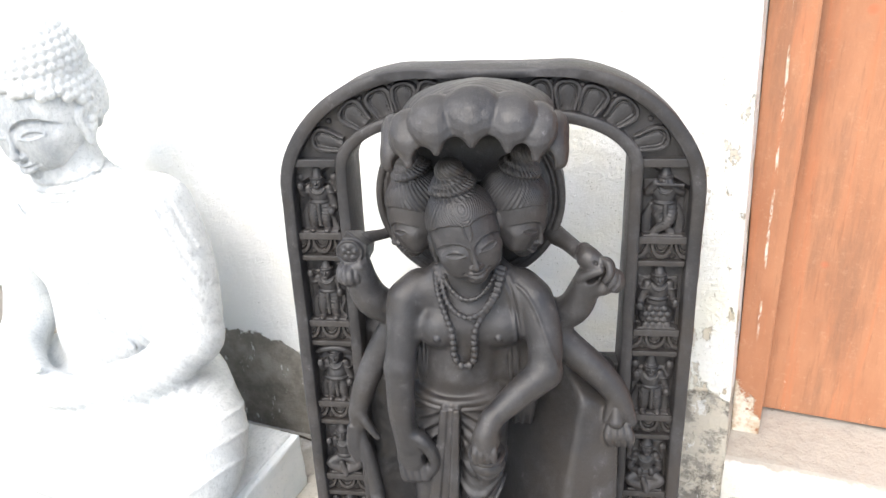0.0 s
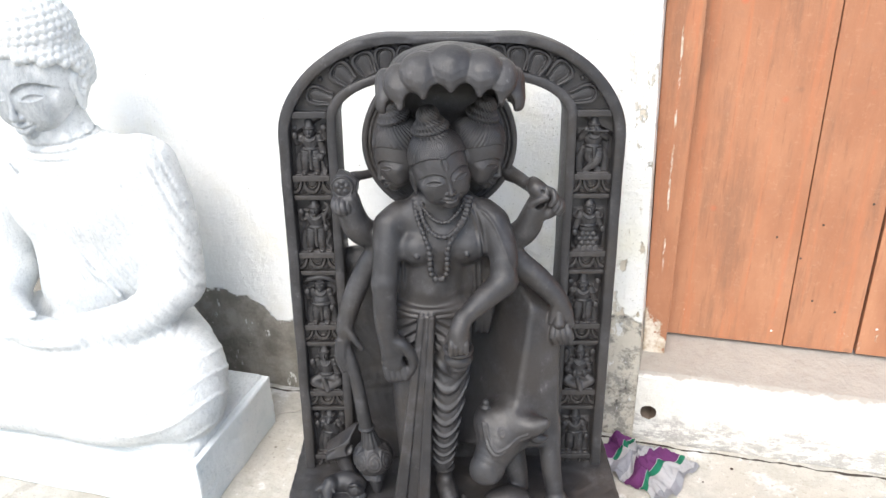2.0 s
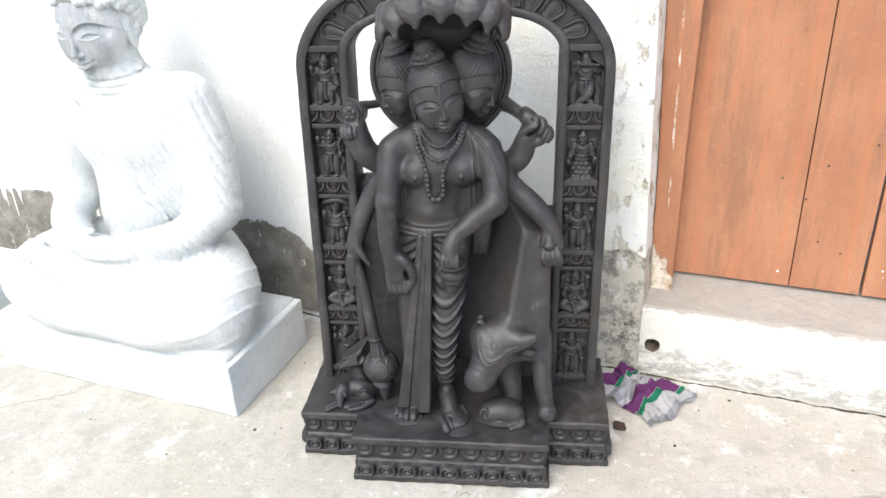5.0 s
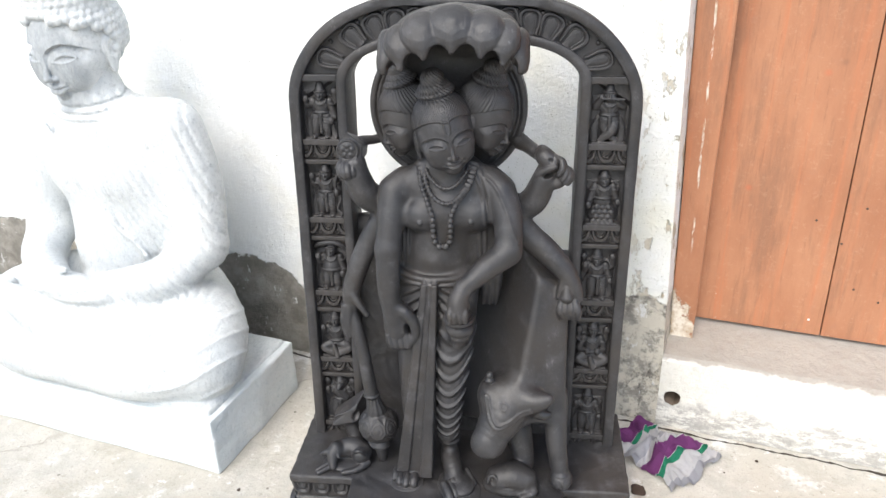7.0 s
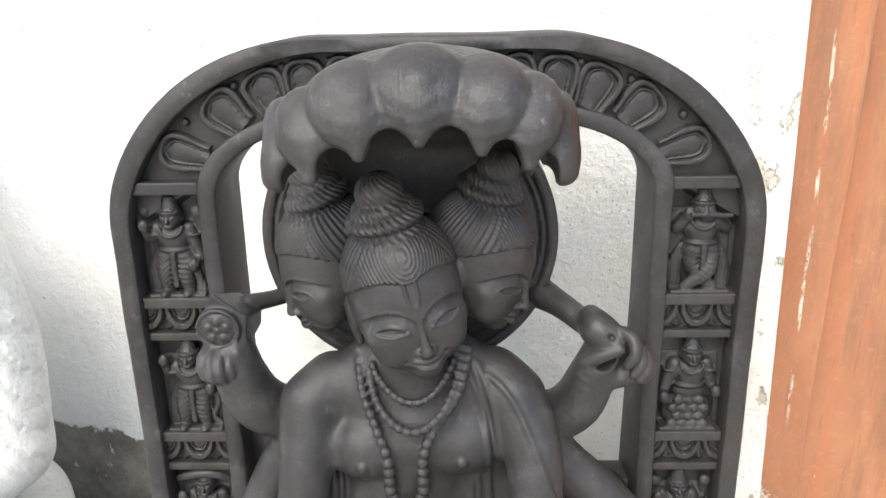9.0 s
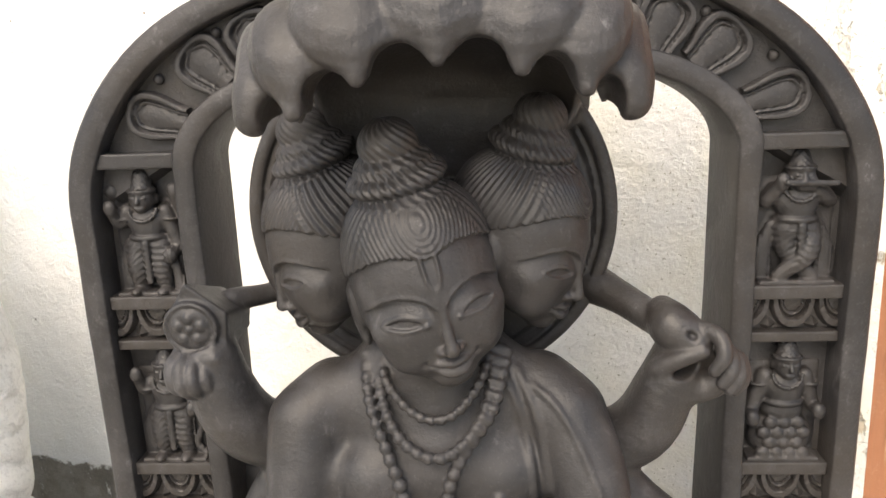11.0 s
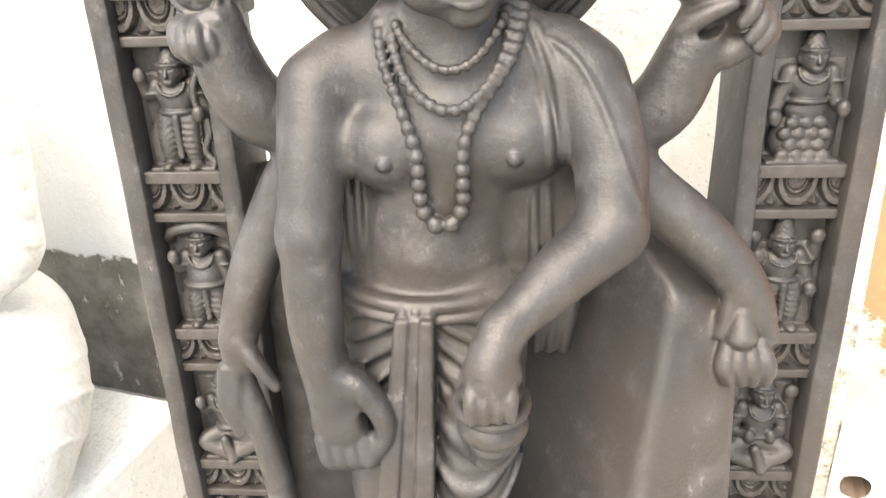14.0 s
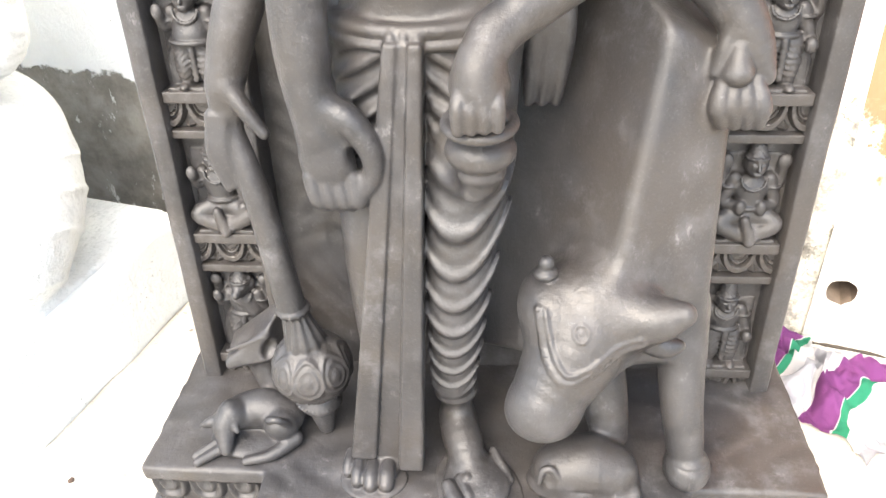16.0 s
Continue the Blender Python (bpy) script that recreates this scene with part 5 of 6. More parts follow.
    c.tube([(-0.070, 0.100, 0.530), (-0.080, 0.075, 0.400), (-0.086, 0.068, 0.300), (-0.088, 0.072, 0.170)], [0.045, 0.036, 0.028, 0.020], 0.014)
    c.limb((-0.0175, 0.062, 0.200), (-0.0165, 0.060, 0.135), 0.0155, 0.0165, 0.006)
    c.hoop((-0.0175, 0.064, 0.188), 0.0185, 0.0185, 0.0040, 0.002)

    def folds(x, y, z):
        # sagging cloth folds that close up towards the ankle
        mid = -0.006 - 0.06 * (0.45 - z)
        sag = (x - mid) ** 2 * 26.0
        w = np.maximum(z - sag - 0.02, 0.02)
        phase = np.mod(np.log(w) / 0.112, 1.0)
        band = np.clip((z - 0.195) / 0.015, 0, 1) * np.clip((0.475 - z) / 0.02, 0, 1) * (x > -0.042) * (x < 0.050) * (y < 0.085)
        return (0.0029 * np.cos(math.tau * phase) - 0.0012 * np.cos(2 * math.tau * phase + 0.9)) * band

    c.press((-0.06, 0.0, 0.19), (0.06, 0.10, 0.48), folds)

    def hipfolds(x, y, z):
        band = np.clip((z - 0.46) / 0.02, 0, 1) * np.clip((0.553 - z) / 0.006, 0, 1) * (y < 0.1) * np.clip((y - 0.040) / 0.004, 0, 1)
        a = np.sin(math.tau * (z + 0.60 * np.abs(x + 0.044)) / 0.021)
        return 0.0026 * (np.sign(a) * np.abs(a) ** 0.8) * band * np.clip((np.abs(x + 0.044) - 0.014) / 0.004, 0, 1) * np.clip((x + 0.104) / 0.01, 0, 1) * np.clip((0.012 - x) / 0.01, 0, 1)

    c.press((-0.12, 0.0, 0.45), (0.04, 0.11, 0.55), hipfolds)
    # pleated front panel: three long ribbons that widen to the feet
    for x0, x1, y0, y1, half, z1 in ((-0.0530, -0.1085, 0.036, 0.006, 0.0128, 0.142), (-0.0440, -0.0840, 0.038, 0.012, 0.0120, 0.132), (-0.0345, -0.0605, 0.034, 0.000, 0.0125, 0.134)):
        c.ribbon((x0, y0 + 0.010, 0.562), (x1, y1 + 0.010, z1), half * 0.46, half * 1.02, 0.0115, 0.003, 0.0012)
    c.limb((-0.0545, 0.024, 0.54), (-0.0965, 0.000, 0.15), 0.0010, 0.0024, 0.001, cut=True)
    c.limb((-0.0410, 0.024, 0.54), (-0.0725, -0.002, 0.15), 0.0010, 0.0024, 0.001, cut=True)
    c.limb((-0.0480, 0.020, 0.54), (-0.0850, 0.000, 0.16), 0.0008, 0.0016, 0.001, cut=True)
    # the far foot, turned out, with a boss on the instep
    c.tube([(-0.0180, 0.064, 0.150), (-0.0100, 0.034, 0.146), (0.0020, -0.002, 0.134)], [0.0175, 0.0205, 0.0140], 0.010)
    c.ball((0.0060, -0.004, 0.1300), (0.0320, 0.0380, 0.0130), 0.008, spin("Z", 30))
    c.ball((0.0080, -0.006, 0.1205), (0.0410, 0.0560, 0.0042), 0.002, spin("Z", 30))
    for i in range(5):
        f = i / 4
        x, y, size = -0.0060 + 0.0430 * f, -0.0480 + 0.0460 * f - 0.004 * math.sin(math.pi * f), 0.0092 if i == 0 else 0.0066 - 0.0010 * f
        c.tube([(x - 0.0150, y + 0.0280, 0.1390), (x - 0.0050, y + 0.0100, 0.1350), (x, y, 0.1285)], [size * 0.80, size * 0.95, size], 0.0010)
    c.ball((-0.0030, -0.0125, 0.1440), (0.0045, 0.0045, 0.0036), 0.001)
    # the near foot: round toes under the ribbons on an oval sole
    c.ball((-0.0990, 0.014, 0.128), (0.0270, 0.026, 0.0100), 0.006)
    for x, y, size in ((-0.1255, 0.003, 0.0062), (-0.1140, -0.008, 0.0070), (-0.1000, -0.012, 0.0078), (-0.0845, -0.011, 0.0082)):
        c.tube([(x, y + 0.018, 0.1340), (x, y + 0.005, 0.1330), (x, y - 0.003, 0.1290)], [size * 0.85, size, size * 0.95], 0.0010)
    c.ball((-0.0990, 0.000, 0.1210), (0.0350, 0.0290, 0.0042), 0.0015)
    # raised arm with the wheel
    c.tube([(-0.105, 0.126, 0.690), (-0.143, 0.124, 0.691), (-0.1690, 0.118, 0.709), (-0.1810, 0.113, 0.742), (-0.1830, 0.112, 0.768)], [0.026, 0.0265, 0.0275, 0.0250, 0.0205], 0.012)
    c.ball((-0.1920, 0.112, 0.757), (0.0170, 0.0120, 0.0175), 0.008)
    for i in range(4):
        f = i / 3
        back = 0.0050 * (2 * f - 0.9) ** 2
        c.tube([(-0.2060 + 0.0235 * f, 0.104 + back, 0.7745), (-0.2085 + 0.0245 * f, 0.0905 + back, 0.7690 - 0.001 * f), (-0.2060 + 0.0235 * f, 0.0850 + back, 0.7570), (-0.2010 + 0.0205 * f, 0.0905 + back, 0.7475)], [0.0052, 0.0058, 0.0060, 0.0044], 0.0006)
    c.tube([(-0.180, 0.108, 0.758), (-0.1760, 0.098, 0.774)], [0.007, 0.005], 0.003)
    c.hull((-0.235, 0.095, 0.755), (-0.150, 0.185, 0.850), (((0, -1, 0), (0, 0.106, 0)), ((0, 1, 0), (0, 0.165, 0)), ((0.62, 0.25, 0.74), (-0.1950, 0.106, 0.8315)), ((-0.84, 0.30, 0.50), (-0.1950, 0.106, 0.8315)),
           ((1, 0, -0.15), (-0.1660, 0, 0.80)), ((-1, 0, -0.15), (-0.2130, 0, 0.80)), ((0, 0, -1), (0, 0, 0.770))), 0.004, 0.002)
    c.disc((-0.1925, 0.106, 0.7965), 0.0208, 0.007, 0.003, 0.002)
    c.ring((-0.1925, 0.0995, 0.7965), 0.0165, 0.0018, 0.0015, cut=True)
    for i in range(5):
        a = math.tau * i / 5 + 0.3
        c.ball((-0.1925 + 0.0088 * math.cos(a), 0.0990, 0.7965 + 0.0088 * math.sin(a)), (0.0042, 0.0026, 0.0042), 0.0006)
    c.ball((-0.1925, 0.0995, 0.7965), 0.0034, 0.001)
    c.tube([(-0.176, 0.150, 0.800), (-0.150, 0.172, 0.797), (-0.135, 0.180, 0.805)], [0.0095, 0.0085, 0.012], 0.004)
    # raised arm with the conch
    c.tube([(0.085, 0.128, 0.690), (0.120, 0.127, 0.682), (0.1440, 0.122, 0.700), (0.1580, 0.118, 0.734), (0.1650, 0.118, 0.756)], [0.026, 0.0255, 0.0255, 0.0225, 0.0190], 0.012)
    c.ball((0.1740, 0.124, 0.754), (0.0190, 0.0120, 0.0230), 0.008)
    c.ball((0.1860, 0.119, 0.766), (0.0150, 0.0100, 0.0180), 0.006)
    c.tube([(0.160, 0.116, 0.736), (0.181, 0.110, 0.736), (0.196, 0.104, 0.744)], [0.0140, 0.0110, 0.0080], 0.006)
    c.ball((0.1690, 0.100, 0.7560), (0.0115, 0.0130, 0.0065), 0.003, spin("Y", -20), cut=True)
    c.tube([(0.1560, 0.128, 0.792), (0.1610, 0.118, 0.783), (0.1750, 0.110, 0.775)], [0.0100, 0.0172, 0.0145], 0.004)
    c.ball((0.1560, 0.129, 0.794), (0.0090, 0.0085, 0.0070), 0.002)
    c.hoop((0.1590, 0.124, 0.789), 0.0135, 0.0120, 0.0012, 0.001, cut=True)
    c.ball((0.1710, 0.0980, 0.7830), (0.0040, 0.0050, 0.0026), 0.002, spin("Y", 30), cut=True)
    c.tube([(0.150, 0.113, 0.748), (0.1545, 0.105, 0.758), (0.165, 0.099, 0.766), (0.179, 0.096, 0.772)], [0.0095, 0.0078, 0.0066, 0.0050], 0.002)
    for x, y, z, size in ((0.0, 0.0, 0.0, 0.0060), (0.0062, 0.0020, -0.0110, 0.0058), (0.0122, 0.0035, -0.0170, 0.0056), (0.0168, 0.0075, -0.0205, 0.0052)):
        c.tube([(0.1790 + x, 0.108 + y, 0.7850 + z), (0.1895 + x, 0.0975 + y, 0.7825 + z), (0.1912 + x, 0.0895 + y, 0.7710 + z), (0.1850 + x, 0.0890 + y, 0.7605 + z)], [size, size, size * 0.95, size * 0.78], 0.0007)
    c.tube([(0.152, 0.132, 0.782), (0.130, 0.158, 0.790), (0.108, 0.180, 0.796)], [0.0120, 0.0130, 0.0170], 0.004)
    # lowered arm with the mace
    c.tube([(-0.110, 0.126, 0.690), (-0.146, 0.122, 0.645), (-0.1730, 0.116, 0.600), (-0.1940, 0.106, 0.552), (-0.2080, 0.096, 0.506)], [0.026, 0.0235, 0.0210, 0.0198, 0.0168], 0.010)
    c.ball((-0.2080, 0.090, 0.486), (0.0150, 0.0120, 0.0220), 0.008)
    for i in range(3):
        f = i / 2
        c.tube([(-0.2190 + 0.010 * f, 0.084, 0.484), (-0.2225 + 0.011 * f, 0.077, 0.450), (-0.2150 + 0.011 * f, 0.077, 0.418 + 0.006 * f)], [0.0072, 0.0064, 0.0046], 0.0016)
    c.tube([(-0.2020, 0.088, 0.508), (-0.1880, 0.080, 0.490), (-0.1740, 0.076, 0.471)], [0.0095, 0.0078, 0.0054], 0.005)
    c.tube([(-0.2050, 0.087, 0.466), (-0.1905, 0.076, 0.405), (-0.1760, 0.066, 0.294)], [0.0100, 0.0126, 0.0142], 0.004)
    c.hoop((-0.1750, 0.066, 0.288), 0.0135, 0.0135, 0.0036, 0.002)
    c.limb((-0.1740, 0.066, 0.282), (-0.1680, 0.064, 0.250), 0.0125, 0.0200, 0.004)
    c.ball((-0.1650, 0.064, 0.214), (0.0405, 0.0390, 0.0375), 0.004)
    c.hoop((-0.1650, 0.064, 0.1985), 0.0355, 0.0340, 0.0026, 0.0015)
    c.ball((-0.1630, 0.063, 0.172), (0.0225, 0.0225, 0.0130), 0.005)
    c.hoop((-0.1625, 0.063, 0.167), 0.0200, 0.0200, 0.0036, 0.002)
    c.limb((-0.1620, 0.063, 0.155), (-0.1610, 0.063, 0.128), 0.0150, 0.0095, 0.004)

    def lotus(x, y, z):
        # a ring of broad double-edged petals
        a = np.arctan2(x + 0.165, -(y - 0.064)) + 0.25
        da = (np.mod(a / (math.tau / 8), 1) - 0.5) * (math.tau / 8) * 0.038
        r = np.sqrt((da / 0.0165) ** 2 + ((z - 0.224) / 0.0215) ** 2)
        return (-0.0024 * np.exp(-((r - 0.92) / 0.11) ** 2) - 0.0016 * np.exp(-((r - 0.58) / 0.10) ** 2) - 0.0018 * np.exp(-(r / 0.34) ** 2)) * (x < -0.124)

    c.press((-0.22, 0.0, 0.19), (-0.11, 0.10, 0.255), lotus)
    c.press((-0.20, 0.03, 0.25), (-0.15, 0.09, 0.285), lambda x, y, z: 0.0008 * np.sin(np.arctan2(x + 0.171, -(y - 0.065)) * 12) + 0 * z)
    for count, wide, deep, z in ((44, 0.0340, 0.0325, 0.1925), (30, 0.0235, 0.0235, 0.1700)):
        for i in range(count):
            a = math.tau * i / count
            c.ball((-0.1645 + wide * math.sin(a), 0.064 - deep * math.cos(a), z), 0.0021, 0.0006)
    # lowered arm with the lotus bud
    c.tube([(0.080, 0.126, 0.695), (0.128, 0.120, 0.636), (0.168, 0.108, 0.604), (0.2000, 0.099, 0.572), (0.2180, 0.090, 0.545), (0.2310, 0.083, 0.518)], [0.027, 0.0250, 0.0235, 0.0205, 0.0170, 0.0095], 0.010)
    c.tube([(0.2060, 0.088, 0.560), (0.1985, 0.082, 0.540), (0.1950, 0.079, 0.522)], [0.0085, 0.0070, 0.0052], 0.004)
    c.tube([(0.2080, 0.079, 0.540), (0.2085, 0.075, 0.524)], [0.0075, 0.0130], 0.002)
    c.ball((0.2150, 0.080, 0.498), (0.0190, 0.0100, 0.0200), 0.004)
    for i in range(4):
        f = i / 3
        c.tube([(0.2000 + 0.025 * f, 0.076, 0.515), (0.1970 + 0.033 * f, 0.069, 0.498), (0.2030 + 0.028 * f, 0.073, 0.481)], [0.0058, 0.0078, 0.0060], 0.0008)
    # scarf over the far shoulder and its falls
    c.ball((0.048, 0.118, 0.635), (0.050, 0.034, 0.085), 0.012)
    c.ball((-0.090, 0.118, 0.630), (0.034, 0.030, 0.090), 0.012)
    for x in (-0.094, -0.086, 0.046, 0.056):
        c.tube([(x, 0.084, 0.66), (x * 1.02, 0.083, 0.61), (x, 0.090, 0.565)], [0.002, 0.004, 0.002], 0.004)
    for dx in (0.0, 0.011):
        c.laid([(0.036 + dx, 0.764), (0.049 + dx, 0.735), (0.055 + dx, 0.700), (0.057 + dx, 0.668)], 0.0024, 0.003, 0.1)
    c.laid([(0.057, 0.755), (0.075, 0.742), (0.092, 0.712), (0.106, 0.676), (0.117, 0.648)], 0.0024, 0.002, 0.1)
    for x in (0.052, 0.064, 0.076):
        c.tube([(x, 0.125, 0.600), (x + 0.002, 0.118, 0.540), (x - 0.002, 0.122, 0.480)], [0.010, 0.010, 0.005], 0.005)
    # the bull: wedge-shaped shoulders, lowered head, fore leg
    c.hull((0.0, 0.0, 0.11), (0.262, 0.215, 0.64), (((-0.192, -0.144, 0.0732), (0.1360, 0.041, 0.423)), ((0.0888, -0.2232, 0.0507), (0.1360, 0.041, 0.423)), ((1, 0, 0.0), (0.2150, 0, 0)),
           ((0.50, -0.20, 0.84), (0.1550, 0.060, 0.5550)), ((-0.5, -0.35, 0.80), (0.1380, 0.07, 0.5700)), ((0, 1, 0), (0, 0.205, 0)), ((0, -0.55, -0.83), (0, 0.070, 0.235))), 0.010, 0.011)
    c.tube([(0.110, 0.042, 0.318), (0.094, 0.016, 0.290), (0.0690, -0.012, 0.256)], [0.0490, 0.0430, 0.0310], 0.018)
    c.ball((0.0700, 0.036, 0.322), (0.0270, 0.0390, 0.0340), 0.014)
    c.ball((0.1380, 0.030, 0.318), (0.0300, 0.0340, 0.0280), 0.014)
    c.ball((0.0670, -0.017, 0.244), (0.0335, 0.0285, 0.0275), 0.012)
    c.tube([(0.134, 0.022, 0.326), (0.158, 0.010, 0.330), (0.1800, 0.002, 0.342)], [0.0250, 0.0215, 0.0110], 0.012)
    c.tube([(0.150, 0.022, 0.304), (0.170, 0.014, 0.297), (0.1830, 0.012, 0.299)], [0.0140, 0.0115, 0.0060], 0.004)
    c.ball((0.0670, 0.031, 0.3615), (0.0108, 0.0108, 0.0060), 0.002)
    c.ball((0.0672, 0.032, 0.3705), (0.0074, 0.0074, 0.0080), 0.0015)

    def ringed_eye(x, y, z):
        d = np.sqrt((x - 0.0965) ** 2 + (z - 0.3290) ** 2)
        return (-0.0016 * np.exp(-((d - 0.0060) / 0.0013) ** 2) + 0.0008 * np.exp(-((d - 0.0036) / 0.0010) ** 2) - 0.0010 * np.exp(-(d / 0.0018) ** 2)) * (y < 0.05)

    c.press((0.08, -0.06, 0.31), (0.115, 0.05, 0.35), ringed_eye)
    rope = c.laid([(0.0610, 0.341), (0.0640, 0.325), (0.0690, 0.304), (0.0840, 0.290), (0.105, 0.296), (0.128, 0.308), (0.150, 0.318)], 0.0036, 0.0010, 0.1)
    c.laid([(0.0665, 0.341), (0.0695, 0.327), (0.0750, 0.309), (0.0860, 0.297), (0.104, 0.302), (0.126, 0.314), (0.148, 0.324)], 0.0030, 0.0010, 0.15)
    for x, y, z in rope[::1]:  # its twist
        c.limb((x - 0.003, y - 0.0046, z - 0.002), (x + 0.003, y - 0.0046, z + 0.002), 0.0011, 0.0011, 0.0006, cut=True)
    c.tube([(0.196, 0.070, 0.300), (0.200, 0.034, 0.220), (0.2080, 0.020, 0.165)], [0.0250, 0.0205, 0.0180], 0.010)
    c.ball((0.2120, 0.013, 0.141), (0.0225, 0.0250, 0.0230), 0.006)
    c.limb((0.2120, -0.0125, 0.160), (0.2125, -0.0110, 0.120), 0.0022, 0.0026, 0.001, cut=True)
    c.hoop((0.2110, 0.016, 0.155), 0.0210, 0.0225, 0.0016, 0.001, cut=True)
    c.tube([(0.118, 0.075, 0.24), (0.132, 0.055, 0.185), (0.140, 0.045, 0.150)], [0.030, 0.024, 0.018], 0.010)
    # small beast lying by the far foot
    c.tube([(0.088, 0.004, 0.142), (0.112, 0.008, 0.143), (0.136, 0.006, 0.140)], [0.0270, 0.0325, 0.0280], 0.008)
    c.ball((0.0760, -0.024, 0.150), (0.0060, 0.0070, 0.0075), 0.002, cut=True)
    c.tube([(0.0670, -0.019, 0.148), (0.0700, -0.015, 0.160), (0.0780, -0.015, 0.163), (0.0845, -0.018, 0.155)], [0.0030, 0.0036, 0.0036, 0.0030], 0.0010)
    c.ball((0.1080, -0.028, 0.140), (0.0130, 0.0060, 0.0040), 0.002, cut=True)
    c.tube([(0.150, -0.004, 0.134), (0.158, -0.016, 0.127), (0.136, -0.030, 0.125)], [0.0120, 0.0080, 0.0060], 0.004)
    c.ball((0.112, 0.006, 0.126), (0.056, 0.034, 0.014), 0.008)
    # small beast lying by the mace
    c.tube([(-0.249, 0.060, 0.149), (-0.226, 0.062, 0.152), (-0.202, 0.058, 0.145)], [0.0190, 0.0215, 0.0195], 0.008)
    c.ball((-0.235, 0.045, 0.125), (0.050, 0.030, 0.0080), 0.006)
    c.ball((-0.2530, 0.050, 0.154), (0.0160, 0.0160, 0.0165), 0.006)
    c.tube([(-0.2560, 0.046, 0.160), (-0.2620, 0.036, 0.150), (-0.2590, 0.020, 0.132)], [0.0150, 0.0130, 0.0070], 0.004)
    c.tube([(-0.2670, 0.040, 0.158), (-0.2780, 0.036, 0.155), (-0.2860, 0.034, 0.152)], [0.0065, 0.0055, 0.0025], 0.003)
    c.tube([(-0.2520, 0.036, 0.157), (-0.2470, 0.030, 0.150)], [0.0050, 0.0030], 0.002)
    c.limb((-0.2700, 0.034, 0.130), (-0.2930, 0.016, 0.1245), 0.0060, 0.0046, 0.002)
    c.limb((-0.2650, 0.026, 0.128), (-0.2880, 0.008, 0.1245), 0.0060, 0.0046, 0.002)
    c.ball((-0.2040, 0.044, 0.147), (0.0190, 0.0160, 0.0180), 0.003)
    c.tube([(-0.1900, 0.040, 0.131), (-0.2100, 0.020, 0.127), (-0.2370, 0.011, 0.1255)], [0.0085, 0.0062, 0.0042], 0.003)
    c.ball((-0.2280, 0.028, 0.150), (0.0085, 0.0130, 0.0120), 0.005, cut=True)
    c.tube([(-0.2150, 0.040, 0.156), (-0.2100, 0.032, 0.166), (-0.2000, 0.031, 0.167), (-0.1930, 0.036, 0.156)], 0.0040, 0.0010)
    c.hull((-0.285, 0.070, 0.175), (-0.195, 0.140, 0.250), (((-0.62, -0.15, 0.77), (-0.2450, 0.088, 0.2150)), ((-0.10, -1, 0.30), (-0.2450, 0.086, 0.2080)), ((0.90, -0.42, 0.05), (-0.2140, 0.092, 0.21)),
           ((0.25, -0.45, -0.85), (-0.2450, 0.088, 0.1900)), ((0, 1, 0), (0, 0.130, 0)), ((-1, 0, -0.2), (-0.2700, 0, 0.195))), 0.004, 0.004)
    c.ball((-0.2170, 0.086, 0.214), (0.0080, 0.012, 0.0130), 0.004, spin("Y", 25), cut=True)
    c.tube([(-0.240, 0.112, 0.200), (-0.232, 0.104, 0.165), (-0.220, 0.090, 0.138)], [0.0190, 0.0150, 0.0120], 0.008)
    c.limb((-0.264, 0.090, 0.208), (-0.225, 0.092, 0.226), 0.0020, 0.0030, 0.002)
    for centre, r in necklaces():
        c.ball(centre, r, 0.0015)
    return c.skin()


def necklaces():
    """Beads of three strings."""
    balls, radii = [], []

    def string(points, r, grow=0.0):
        curve = []
        for i in range(len(points) - 1):
            a, b = Vector(points[i]), Vector(points[i + 1])
            p = Vector(points[max(0, i - 1)])
            q = Vector(points[min(len(points) - 1, i + 2)])
            for j in range(40):
                t = j / 40
                curve.append(0.5 * ((2 * a) + (b - p) * t + (2 * p - 5 * a + 4 * b - q) * t * t + (3 * a - p - 3 * b + q) * t ** 3))
        gap, walked = 0.0, None
        for p in curve:
            size = r + grow * max(0.0, (0.74 - p.z) / 0.11)
            if walked is None or (p - walked).length > size * 1.75:
                balls.append(p[:])
                radii.append(size)
                walked = p

    string([(-0.052, 0.100, 0.778), (-0.044, 0.072, 0.764), (-0.026, 0.061, 0.747), (-0.010, 0.059, 0.742), (0.006, 0.061, 0.748), (0.022, 0.072, 0.766), (0.030, 0.100, 0.782)], 0.0040)
    string([(-0.054, 0.100, 0.778), (-0.048, 0.070, 0.750), (-0.034, 0.055, 0.728), (-0.012, 0.050, 0.717), (0.008, 0.054, 0.725), (0.024, 0.065, 0.746), (0.035, 0.098, 0.780)], 0.0046)
    string([(-0.062, 0.098, 0.774), (-0.057, 0.070, 0.748), (-0.045, 0.056, 0.718), (-0.036, 0.049, 0.690), (-0.035, 0.051, 0.664), (-0.034, 0.054, 0.644), (-0.020, 0.053, 0.629), (-0.006, 0.054, 0.643), (-0.004, 0.051, 0.666),
            (-0.003, 0.050, 0.690), (0.006, 0.054, 0.714), (0.030, 0.066, 0.746), (0.040, 0.096, 0.776)], 0.0046, 0.0022)
    return list(zip(balls, radii))


